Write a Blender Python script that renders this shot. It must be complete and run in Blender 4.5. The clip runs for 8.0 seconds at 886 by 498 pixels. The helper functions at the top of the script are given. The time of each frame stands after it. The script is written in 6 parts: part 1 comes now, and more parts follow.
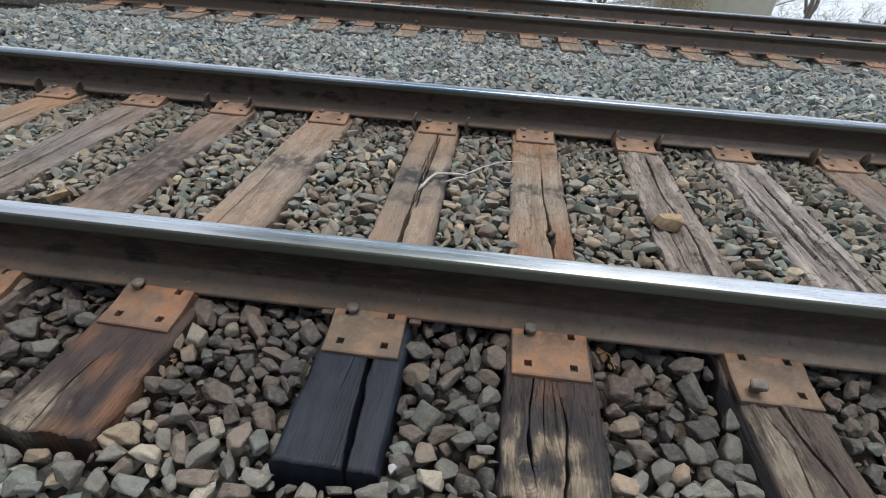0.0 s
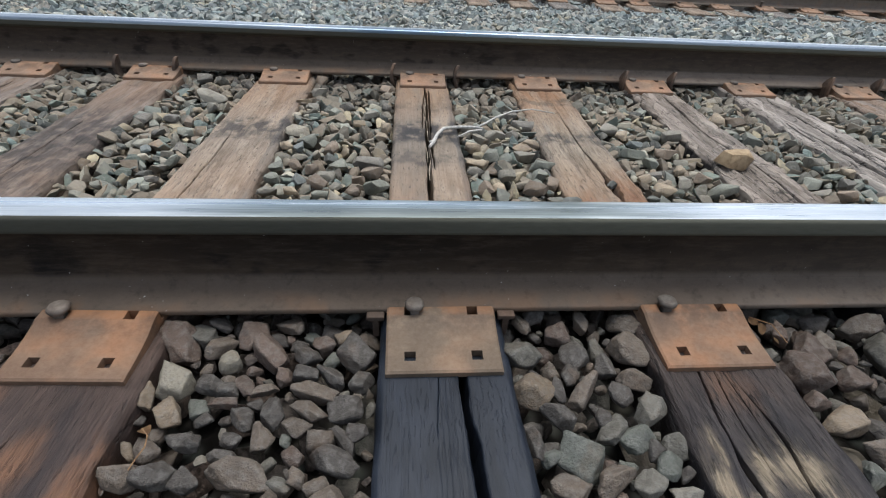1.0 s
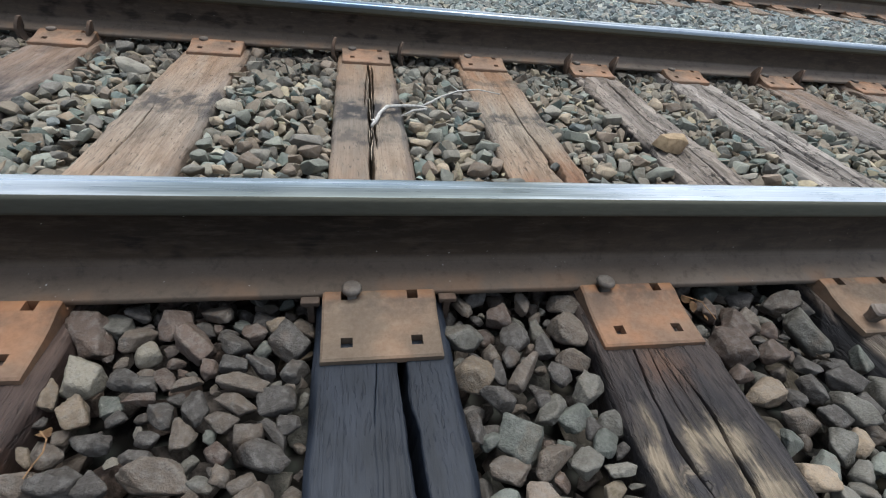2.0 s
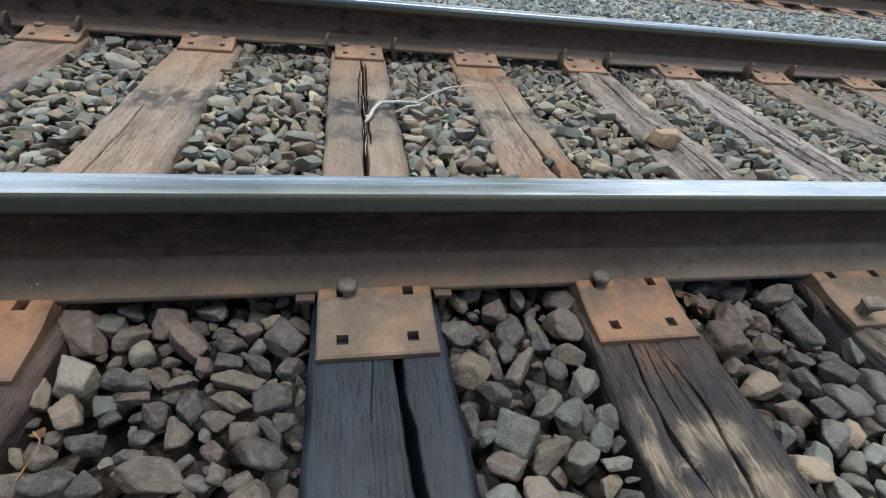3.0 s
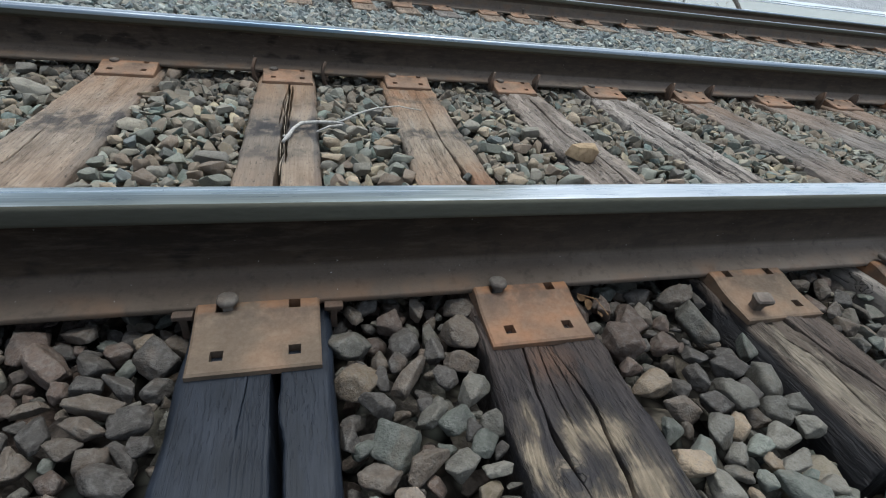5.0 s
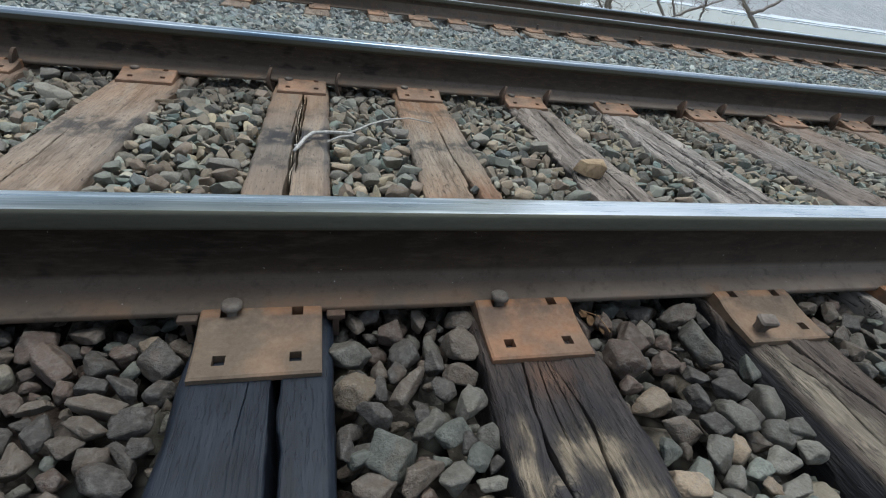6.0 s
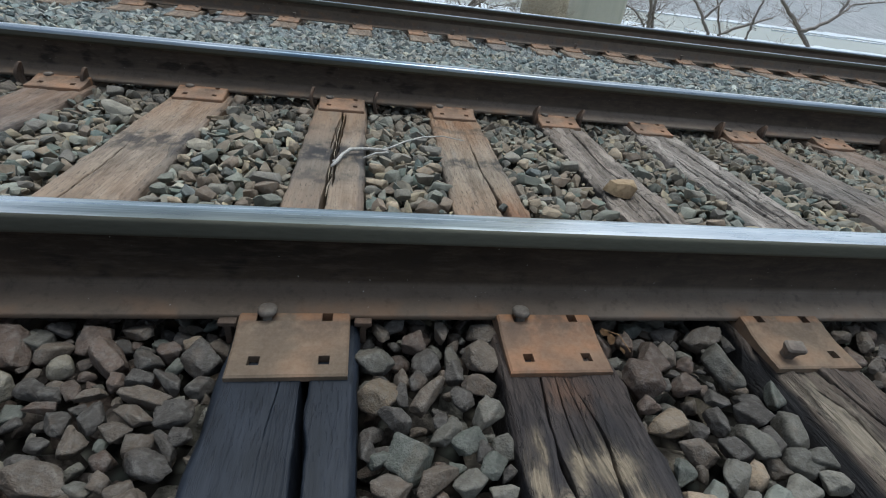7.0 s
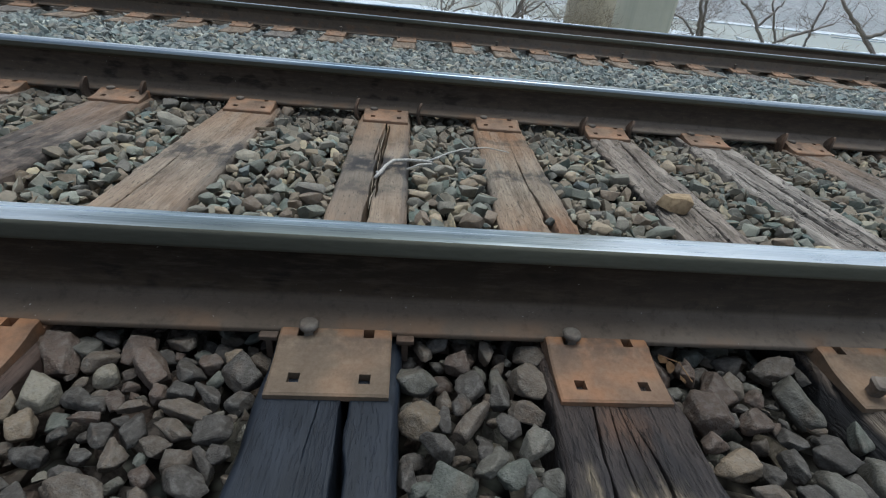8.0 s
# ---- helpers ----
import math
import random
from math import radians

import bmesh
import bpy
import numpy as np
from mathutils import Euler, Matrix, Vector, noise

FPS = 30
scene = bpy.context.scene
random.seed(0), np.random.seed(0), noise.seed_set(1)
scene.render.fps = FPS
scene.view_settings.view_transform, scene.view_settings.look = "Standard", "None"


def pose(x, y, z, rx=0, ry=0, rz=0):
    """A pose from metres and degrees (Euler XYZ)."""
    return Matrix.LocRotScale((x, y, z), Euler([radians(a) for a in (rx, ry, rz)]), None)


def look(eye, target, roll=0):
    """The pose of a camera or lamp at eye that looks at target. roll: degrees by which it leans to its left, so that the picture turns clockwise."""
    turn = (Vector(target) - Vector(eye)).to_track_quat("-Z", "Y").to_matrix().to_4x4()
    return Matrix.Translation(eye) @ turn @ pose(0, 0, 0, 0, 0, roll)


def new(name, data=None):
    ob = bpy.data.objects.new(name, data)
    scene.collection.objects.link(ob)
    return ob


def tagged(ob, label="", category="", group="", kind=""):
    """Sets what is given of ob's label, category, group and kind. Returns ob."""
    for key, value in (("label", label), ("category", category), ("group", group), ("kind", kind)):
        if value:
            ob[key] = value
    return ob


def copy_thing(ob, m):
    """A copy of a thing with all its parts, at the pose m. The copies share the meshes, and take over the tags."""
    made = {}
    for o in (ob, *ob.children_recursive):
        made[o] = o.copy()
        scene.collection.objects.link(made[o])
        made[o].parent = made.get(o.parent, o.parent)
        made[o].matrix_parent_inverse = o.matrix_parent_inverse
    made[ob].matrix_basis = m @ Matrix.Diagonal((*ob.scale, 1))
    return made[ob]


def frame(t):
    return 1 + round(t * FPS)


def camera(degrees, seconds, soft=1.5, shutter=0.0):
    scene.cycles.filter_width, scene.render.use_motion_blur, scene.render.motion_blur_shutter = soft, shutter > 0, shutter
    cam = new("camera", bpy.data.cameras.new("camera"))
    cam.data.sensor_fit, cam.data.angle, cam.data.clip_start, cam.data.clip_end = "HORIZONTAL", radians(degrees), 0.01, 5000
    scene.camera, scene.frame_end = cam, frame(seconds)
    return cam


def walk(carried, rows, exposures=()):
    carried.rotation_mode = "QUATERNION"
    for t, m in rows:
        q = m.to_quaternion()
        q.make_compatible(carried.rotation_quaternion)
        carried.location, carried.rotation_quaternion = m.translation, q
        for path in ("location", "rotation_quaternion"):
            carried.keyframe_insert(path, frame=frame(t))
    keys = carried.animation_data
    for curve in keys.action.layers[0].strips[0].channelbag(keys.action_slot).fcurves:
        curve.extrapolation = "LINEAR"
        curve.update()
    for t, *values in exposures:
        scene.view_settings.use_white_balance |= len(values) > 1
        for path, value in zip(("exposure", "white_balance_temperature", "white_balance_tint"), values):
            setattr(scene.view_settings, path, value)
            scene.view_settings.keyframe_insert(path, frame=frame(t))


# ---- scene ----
cam = camera(86.1, 8.0, soft=1.15)
PATH = [
    (0, (0.248, -1.017, 0.92), (0.135, 0.623, -0.219), 3.9),
    (0.2, (0.2, -0.986, 0.903), (0.14, 0.642, -0.257), 3.0),
    (0.5, (0.058, -0.858, 0.764), (0.108, 0.792, -0.366), 2.6),
    (0.7, (-0.017, -0.783, 0.693), (0.096, 0.858, -0.445), 2.3),
    (1, (-0.068, -0.722, 0.632), (0.098, 0.896, -0.532), 3.4),
    (1.2, (-0.055, -0.718, 0.625), (0.154, 0.882, -0.557), 4.4),
    (1.5, (-0.051, -0.704, 0.618), (0.247, 0.873, -0.575), 6.4),
    (1.7, (-0.044, -0.703, 0.615), (0.306, 0.861, -0.581), 7.4),
    (3, (-0.046, -0.702, 0.612), (0.348, 0.84, -0.601), 7.7),
    (3.5, (-0.013, -0.711, 0.61), (0.427, 0.827, -0.591), 7.8),
    (4, (0.021, -0.703, 0.57), (0.497, 0.83, -0.622), 6.6),
    (4.2, (0.045, -0.71, 0.555), (0.528, 0.834, -0.62), 5.9),
    (4.5, (0.081, -0.726, 0.571), (0.593, 0.828, -0.579), 6.4),
    (4.7, (0.089, -0.735, 0.585), (0.616, 0.832, -0.541), 7.3),
    (5.8, (0.101, -0.745, 0.595), (0.604, 0.864, -0.481), 8.7),
    (6, (0.104, -0.748, 0.599), (0.587, 0.871, -0.471), 8.6),
    (6.5, (0.109, -0.765, 0.61), (0.536, 0.881, -0.442), 8.3),
    (7, (0.112, -0.783, 0.622), (0.457, 0.893, -0.413), 7.8),
    (7.5, (0.099, -0.773, 0.62), (0.372, 0.925, -0.401), 7.2),
    (8, (0.101, -0.743, 0.609), (0.288, 0.971, -0.405), 6.2),
]
walk(cam, [(t, look(eye, target, roll)) for t, eye, target, roll in PATH],
     [(0, 0.66, 6300, 7.5), (1.5, 0.94, 6150, 6), (3.3, 0.89, 6060, 4.5), (4.1, 0.87, 6000, 4.5), (4.6, 0.75, 6030, 3.5), (6, 0.58, 5980, 2.5), (8, 0.39, 5930, 1.5)])

# ---- light ----
world = bpy.data.worlds.new("sky")
scene.world = world
world.use_nodes = True
wn = world.node_tree
sky = wn.nodes.new("ShaderNodeTexSky")
sky.sky_type = "NISHITA"
sky.sun_disc = False
sky.sun_elevation = radians(78)
sky.sun_rotation = radians(23)
sky.air_density, sky.dust_density, sky.ozone_density = 1.0, 4.0, 1.0
soften = wn.nodes.new("ShaderNodeHueSaturation")
soften.inputs["Saturation"].default_value = 0.6
wn.links.new(sky.outputs[0], soften.inputs["Color"])
wn.links.new(soften.outputs[0], wn.nodes["Background"].inputs[0])
wn.nodes["Background"].inputs[1].default_value = 0.104

sun = new("sun", bpy.data.lights.new("sun", "SUN"))
sun.data.energy, sun.data.angle, sun.data.color = 1.2, radians(30), (1.0, 0.98, 0.96)
sun.matrix_world = look((1.5, 3.5, 18), (0, 0, 0))


# ---- materials ----
class Nodes:
    """A short way to write node trees."""

    def __init__(self, name):
        self.m = bpy.data.materials.new(name)
        self.m.use_nodes = True
        self.t = self.m.node_tree
        self.bsdf = self.t.nodes["Principled BSDF"]

    def put(self, socket, value):
        if isinstance(value, bpy.types.NodeSocket):
            self.t.links.new(value, socket)
        elif isinstance(value, tuple) and len(value) == 3 and socket.type == "RGBA":
            socket.default_value = (*value, 1)
        else:
            socket.default_value = value

    def node(self, kind, inputs=None, operation="", interpolation_type="", data_type="", feature=""):
        n = self.t.nodes.new(kind)
        if operation:
            n.operation = operation
        if interpolation_type:
            n.interpolation_type = interpolation_type
        if data_type:
            n.data_type = data_type
        if feature:
            n.feature = feature
        for k, v in (inputs or {}).items():
            self.put(n.inputs[k], v)
        return n

    def coords(self, which="Object"):
        return self.node("ShaderNodeTexCoord").outputs[which]

    def place(self):
        return self.node("ShaderNodeNewGeometry").outputs["Position"]

    def scaled(self, v, s, shift=(0, 0, 0)):
        return self.node("ShaderNodeMapping", {"Vector": v, "Scale": s, "Location": shift}).outputs[0]

    def noise(self, v, scale, detail=4.0, rough=0.55, warp=0.0):
        return self.node("ShaderNodeTexNoise", {"Vector": v, "Scale": scale, "Detail": detail, "Roughness": rough, "Distortion": warp}).outputs[0]

    def math(self, op, a, b=0.0, c=0.0):
        n = self.node("ShaderNodeMath", operation=op)
        for i, x in enumerate((a, b, c)):
            self.put(n.inputs[i], x)
        return n.outputs[0]

    def ramp(self, v, a, b, lo=0.0, hi=1.0):
        return self.node("ShaderNodeMapRange", {"Value": v, "From Min": a, "From Max": b, "To Min": lo, "To Max": hi}, interpolation_type="SMOOTHSTEP").outputs[0]

    def mix(self, f, a, b):
        n = self.node("ShaderNodeMix", data_type="RGBA")
        self.put(n.inputs[0], f)
        self.put(n.inputs[6], a)
        self.put(n.inputs[7], b)
        return n.outputs[2]

    def palette(self, v, stops, mode="CONSTANT"):
        n = self.node("ShaderNodeValToRGB", {"Fac": v})
        n.color_ramp.interpolation = mode
        e = n.color_ramp.elements
        while len(e) < len(stops):
            e.new(0.5)
        for el, (p, c) in zip(e, stops):
            el.position, el.color = p, (*c, 1)
        return n.outputs[0]

    def axis(self, v, i):
        return self.node("ShaderNodeSeparateXYZ", {"Vector": v}).outputs[i]

    def bump(self, height, dist, strength=1.0, below=None):
        n = self.node("ShaderNodeBump", {"Height": height, "Distance": dist, "Strength": strength})
        if below is not None:
            self.put(n.inputs["Normal"], below)
        return n.outputs[0]

    def done(self, colour, rough=0.8, metal=0.0, normal=None, spec=None):
        self.put(self.bsdf.inputs["Base Color"], colour)
        self.put(self.bsdf.inputs["Roughness"], rough)
        self.put(self.bsdf.inputs["Metallic"], metal)
        if spec is not None:
            self.put(self.bsdf.inputs["Specular IOR Level"], spec)
        if normal is not None:
            self.put(self.bsdf.inputs["Normal"], normal)
        return self.m


STONES = [
    (0.00, (0.145, 0.152, 0.129)), (0.12, (0.228, 0.238, 0.198)), (0.22, (0.124, 0.150, 0.127)), (0.32, (0.189, 0.170, 0.129)),
    (0.41, (0.281, 0.285, 0.235)), (0.48, (0.160, 0.186, 0.152)), (0.56, (0.238, 0.205, 0.149)), (0.64, (0.068, 0.071, 0.063)),
    (0.71, (0.136, 0.172, 0.156)), (0.78, (0.339, 0.285, 0.184)), (0.85, (0.199, 0.150, 0.101)), (0.91, (0.320, 0.300, 0.230)), (0.965, (0.466, 0.470, 0.396)),
]


def stone_material(name, single, tone_of=None):
    """Crushed stone. tone_of: one base colour for a stone picked out by its tone, which carries its own dust."""
    n = Nodes(name)
    p = n.place()
    rnd = n.node("ShaderNodeObjectInfo").outputs["Random"] if single else n.node("ShaderNodeNewGeometry").outputs["Random Per Island"]
    base = n.palette(rnd, STONES) if tone_of is None else n.mix(1.0, tone_of, tone_of)
    tone = n.math("ADD", n.math("MULTIPLY", n.math("FRACT", n.math("MULTIPLY", rnd, 41.7)), 0.95 if tone_of is None else 0.5), 0.60 if tone_of is None else 0.78)
    base = n.node("ShaderNodeVectorMath", {0: base, 1: n.node("ShaderNodeCombineXYZ", {0: tone, 1: tone, 2: tone}).outputs[0]}, operation="MULTIPLY").outputs[0]
    grain = n.noise(p, 90, 5, 0.65)
    blotch = n.noise(p, 28, 3, 0.6, 0.4)
    h = n.math("ADD", n.math("MULTIPLY", grain, 0.7), n.noise(p, 260, 3, 0.6))
    dents = n.bump(n.noise(p, 45, 3, 0.5), 0.006, 0.7)
    if tone_of is not None:
        base = n.mix(n.ramp(grain, 0.42, 0.66, 0.0, 0.48), base, n.mix(0.5, base, (0.25, 0.24, 0.22)))
        base = n.mix(n.ramp(n.noise(p, 210, 4, 0.65), 0.50, 0.66, 0.0, 0.42), base, n.mix(0.6, base, (0.030, 0.026, 0.024)))
        base = n.mix(n.ramp(blotch, 0.45, 0.72, 0.0, 0.45), base, n.mix(0.65, base, (0.045, 0.040, 0.036)))
        base = n.mix(n.ramp(n.noise(p, 17, 4, 0.6), 0.55, 0.75, 0.0, 0.35), base, (0.13, 0.085, 0.055))
        return n.done(base, n.ramp(blotch, 0.3, 0.7, 0.52, 0.82), normal=n.bump(h, 0.0021, 1.0, n.bump(n.noise(p, 52, 4, 0.6), 0.0055, 0.75)), spec=0.34)
    base = n.mix(n.ramp(grain, 0.35, 0.75, 0.0, 0.35), base, (0.34, 0.33, 0.30))
    base = n.mix(n.ramp(blotch, 0.45, 0.75, 0.0, 0.5), base, (0.10, 0.095, 0.09))
    # rust and brake dust lies thickest beside the rails of the near track
    y = n.axis(p, 1)
    near = n.ramp(n.math("ABSOLUTE", n.math("ADD", y, 0.10)), 0.28, 0.56, 1.0, 0.0)
    near = n.math("MULTIPLY", near, n.ramp(y, 0.04, 0.20, 1.0, 0.30))
    far = n.ramp(n.math("ABSOLUTE", n.math("SUBTRACT", y, 1.42)), 0.05, 0.36, 0.55, 0.0)
    track = n.ramp(n.math("ABSOLUTE", n.math("SUBTRACT", y, 4.6)), 0.1, 0.75, 0.6, 0.0)
    inside = n.math("MULTIPLY", n.ramp(y, -0.1, 0.2), n.ramp(y, 1.5, 1.75, 0.40, 0.0))
    dust = n.math("MAXIMUM", n.math("MAXIMUM", near, far), track)
    inside = n.math("MULTIPLY", inside, n.ramp(n.math("FRACT", n.math("MULTIPLY", rnd, 7.9)), 0.25, 0.95, 0.0, 2.2))
    base = n.mix(inside, base, n.mix(grain, (0.150, 0.122, 0.092), (0.310, 0.252, 0.188)))
    dust = n.math("MULTIPLY", dust, n.math("ADD", n.ramp(n.axis(p, 0), 0.55, 0.85, 1.0, 0.82), n.ramp(n.axis(p, 0), -0.25, 0.0, 0.22, 0.0)))
    dust = n.math("MULTIPLY", dust, n.ramp(n.math("FRACT", n.math("MULTIPLY", rnd, 17.3)), 0.0, 1.0, 0.60, 0.98))
    base = n.mix(dust, base, n.mix(n.ramp(n.math("FRACT", n.math("MULTIPLY", rnd, 29.3)), 0.45, 0.9), n.mix(n.ramp(grain, 0.3, 0.7), (0.044, 0.037, 0.032), (0.112, 0.093, 0.080)), n.mix(n.ramp(grain, 0.3, 0.7), (0.054, 0.039, 0.031), (0.130, 0.096, 0.077))))
    # pale stone dust on the bed between the two tracks
    pale = n.math("MULTIPLY", n.ramp(y, 1.7, 2.2), n.ramp(n.noise(p, 3, 3), 0.3, 0.7, 0.14, 0.38))
    base = n.mix(pale, base, (0.40, 0.455, 0.480))
    return n.done(base, n.ramp(blotch, 0.3, 0.7, 0.70, 0.90), normal=n.bump(h, 0.0024, 0.9, dents), spec=0.18)


def grit_material():
    n = Nodes("grit")
    p = n.place()
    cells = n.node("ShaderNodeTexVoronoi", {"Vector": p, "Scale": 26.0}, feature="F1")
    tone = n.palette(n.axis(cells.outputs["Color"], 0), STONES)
    # shade in the crevices between the stones is painted near black
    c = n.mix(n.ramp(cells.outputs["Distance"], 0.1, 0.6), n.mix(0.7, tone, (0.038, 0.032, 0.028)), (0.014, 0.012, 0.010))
    return n.done(c, 0.95, normal=n.bump(cells.outputs["Distance"], -0.02, 1.0), spec=0.2)


def steel_material():
    n = Nodes("polished_steel")
    p = n.place()
    streak = n.noise(n.scaled(p, (1.2, 260, 60)), 1.0, 4, 0.6)
    patch = n.noise(n.scaled(p, (6, 30, 10)), 1.0, 3)
    c = n.mix(n.ramp(streak, 0.3, 0.7), (0.265, 0.318, 0.335), (0.465, 0.53, 0.557))
    c = n.mix(n.ramp(n.noise(n.scaled(p, (3.4, 90, 20), (7, 1, 0)), 1.0, 4, 0.65), 0.55, 0.66, 0.0, 0.55), c, (0.22, 0.26, 0.265))
    # white streaks of reflected sky, painted along the crown's +y side
    glint = n.ramp(n.noise(n.scaled(p, (4.5, 130, 20), (1, 7, 0)), 1.0, 4, 0.6), 0.55, 0.60, 0.0, 0.55)
    # wheels polish some stretches brighter; the sky's glare there is put into the colour
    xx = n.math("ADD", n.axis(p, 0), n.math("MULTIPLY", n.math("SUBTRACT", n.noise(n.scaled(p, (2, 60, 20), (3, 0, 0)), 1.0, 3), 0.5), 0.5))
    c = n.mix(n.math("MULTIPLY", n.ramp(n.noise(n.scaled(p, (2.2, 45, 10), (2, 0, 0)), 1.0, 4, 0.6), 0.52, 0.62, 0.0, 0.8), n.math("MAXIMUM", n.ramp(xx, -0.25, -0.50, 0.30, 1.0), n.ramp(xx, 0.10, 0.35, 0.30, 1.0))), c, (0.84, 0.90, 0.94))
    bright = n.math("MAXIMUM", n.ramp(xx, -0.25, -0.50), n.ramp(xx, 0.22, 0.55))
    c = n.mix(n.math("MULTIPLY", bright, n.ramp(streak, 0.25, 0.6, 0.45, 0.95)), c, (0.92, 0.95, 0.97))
    # away from the wheels' band the near rail's crown stays dull
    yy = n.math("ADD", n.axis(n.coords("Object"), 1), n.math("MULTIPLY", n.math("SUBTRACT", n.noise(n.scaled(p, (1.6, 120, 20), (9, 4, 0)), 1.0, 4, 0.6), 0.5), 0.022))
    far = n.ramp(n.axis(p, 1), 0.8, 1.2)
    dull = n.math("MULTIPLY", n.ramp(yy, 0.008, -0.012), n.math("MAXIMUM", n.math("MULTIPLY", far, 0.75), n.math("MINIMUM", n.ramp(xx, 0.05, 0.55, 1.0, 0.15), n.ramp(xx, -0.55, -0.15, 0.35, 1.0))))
    # the other rails' band carries a blue sky reflection painted into the colour
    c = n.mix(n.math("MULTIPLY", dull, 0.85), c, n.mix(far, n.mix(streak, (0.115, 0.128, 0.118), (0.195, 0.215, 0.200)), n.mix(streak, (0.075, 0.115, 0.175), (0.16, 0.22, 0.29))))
    c = n.mix(n.math("MULTIPLY", glint, n.ramp(yy, -0.004, 0.006)), c, (0.93, 0.95, 0.97))
    rough = n.math("ADD", n.ramp(streak, 0.3, 0.7, 0.38, 0.22), n.ramp(patch, 0.35, 0.7, 0.0, 0.10))
    return n.done(c, rough, 1.0, n.bump(streak, 0.0006, 0.35))


def rail_material():
    n = Nodes("rail_rust")
    p = n.place()
    z = n.axis(p, 2)
    fine = n.noise(p, 160, 5, 0.7)
    big = n.noise(n.scaled(p, (8, 12, 14)), 1.0, 3, 0.5)
    c = n.mix(fine, (0.041, 0.030, 0.020), (0.084, 0.060, 0.042))
    # oily dark blotches on the web, dusty brown on the flange
    oil = n.math("MULTIPLY", n.math("MULTIPLY", n.ramp(big, 0.52, 0.64), n.ramp(n.axis(p, 0), 0.2, 0.6, 1.0, 0.35)), n.ramp(z, 0.045, 0.075))
    # one long oily stretch of the near rail, growing darker upwards
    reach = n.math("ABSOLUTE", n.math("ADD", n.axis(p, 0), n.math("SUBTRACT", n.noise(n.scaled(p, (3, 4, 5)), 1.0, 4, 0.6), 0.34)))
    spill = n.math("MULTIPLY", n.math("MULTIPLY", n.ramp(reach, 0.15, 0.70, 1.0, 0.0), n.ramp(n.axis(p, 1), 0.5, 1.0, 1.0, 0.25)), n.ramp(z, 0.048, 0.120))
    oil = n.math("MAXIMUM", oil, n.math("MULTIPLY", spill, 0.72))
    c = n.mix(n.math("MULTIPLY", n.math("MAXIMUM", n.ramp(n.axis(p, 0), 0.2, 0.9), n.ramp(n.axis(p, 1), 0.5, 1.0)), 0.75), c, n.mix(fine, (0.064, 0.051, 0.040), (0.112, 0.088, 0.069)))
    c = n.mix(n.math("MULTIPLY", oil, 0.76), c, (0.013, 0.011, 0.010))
    # shade below the head is painted dark on the upper web
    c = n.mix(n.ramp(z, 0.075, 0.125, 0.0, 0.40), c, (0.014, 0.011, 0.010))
    blot = n.node("ShaderNodeTexVoronoi", {"Vector": n.scaled(p, (6.5, 0.3, 11), (0.35, 0, 0.38)), "Scale": 1.0}, feature="F1")
    spot = n.math("ADD", blot.outputs["Distance"], n.math("MULTIPLY", n.math("SUBTRACT", n.noise(p, 40, 4, 0.6), 0.5), 0.35))
    spot = n.math("MULTIPLY", n.ramp(spot, 0.12, 0.30, 1.0, 0.0), n.ramp(n.axis(blot.outputs["Color"], 0), 0.45, 0.55))
    c = n.mix(n.math("MULTIPLY", n.math("MULTIPLY", spot, n.ramp(z, 0.052, 0.066)), n.ramp(n.axis(p, 0), 0.25, 0.6, 0.75, 0.15)), c, (0.012, 0.010, 0.010))
    dust = n.math("MULTIPLY", n.ramp(z, 0.069, 0.057), n.ramp(n.noise(p, 9, 4), 0.25, 0.7, 0.65, 1.0))
    dry = n.ramp(n.math("ADD", n.axis(p, 0), n.noise(p, 5, 4)), 0.75, 1.9)
    c = n.mix(n.math("MULTIPLY", dust, 0.8), c, n.mix(dry, n.mix(fine, (0.104, 0.080, 0.062), (0.190, 0.150, 0.117)), n.mix(fine, (0.190, 0.155, 0.125), (0.300, 0.246, 0.202))))
    long = n.noise(n.scaled(p, (14, 60, 75), (1, 2, 3)), 1.0, 5, 0.7)
    c = n.mix(n.ramp(long, 0.42, 0.72, 0.0, 0.28), c, (0.150, 0.112, 0.082))
    c = n.mix(n.ramp(n.noise(p, 38, 5, 0.7), 0.50, 0.72, 0.0, 0.38), c, (0.030, 0.025, 0.022))
    edge = n.math("MULTIPLY", n.ramp(z, 0.046, 0.034), n.ramp(n.noise(p, 9, 3), 0.50, 0.66))
    c = n.mix(n.math("MULTIPLY", edge, 0.32), c, (0.22, 0.115, 0.058))
    speck = n.ramp(n.noise(p, 210, 1, 0.3), 0.80, 0.83)
    c = n.mix(speck, c, (0.5, 0.48, 0.44))
    return n.done(c, n.ramp(fine, 0.3, 0.7, 0.62, 0.82), 0.15, n.bump(fine, 0.0009, 0.5), spec=0.15)


def head_side_material():
    n = Nodes("rail_head_side")
    p = n.place()
    fine = n.noise(n.scaled(p, (30, 160, 160)), 1.0, 5, 0.65)
    c = n.mix(fine, (0.056, 0.055, 0.043), (0.100, 0.098, 0.078))
    # lighter towards +x along one stretch
    c = n.mix(n.ramp(n.math("ADD", n.axis(p, 0), n.math("MULTIPLY", n.noise(n.scaled(p, (4, 20, 20)), 1.0, 3), 0.3)), -0.15, 0.55), c, n.mix(fine, (0.088, 0.086, 0.066), (0.148, 0.145, 0.114)))
    return n.done(c, 0.74, 0.1, n.bump(fine, 0.0006, 0.5), spec=0.16)


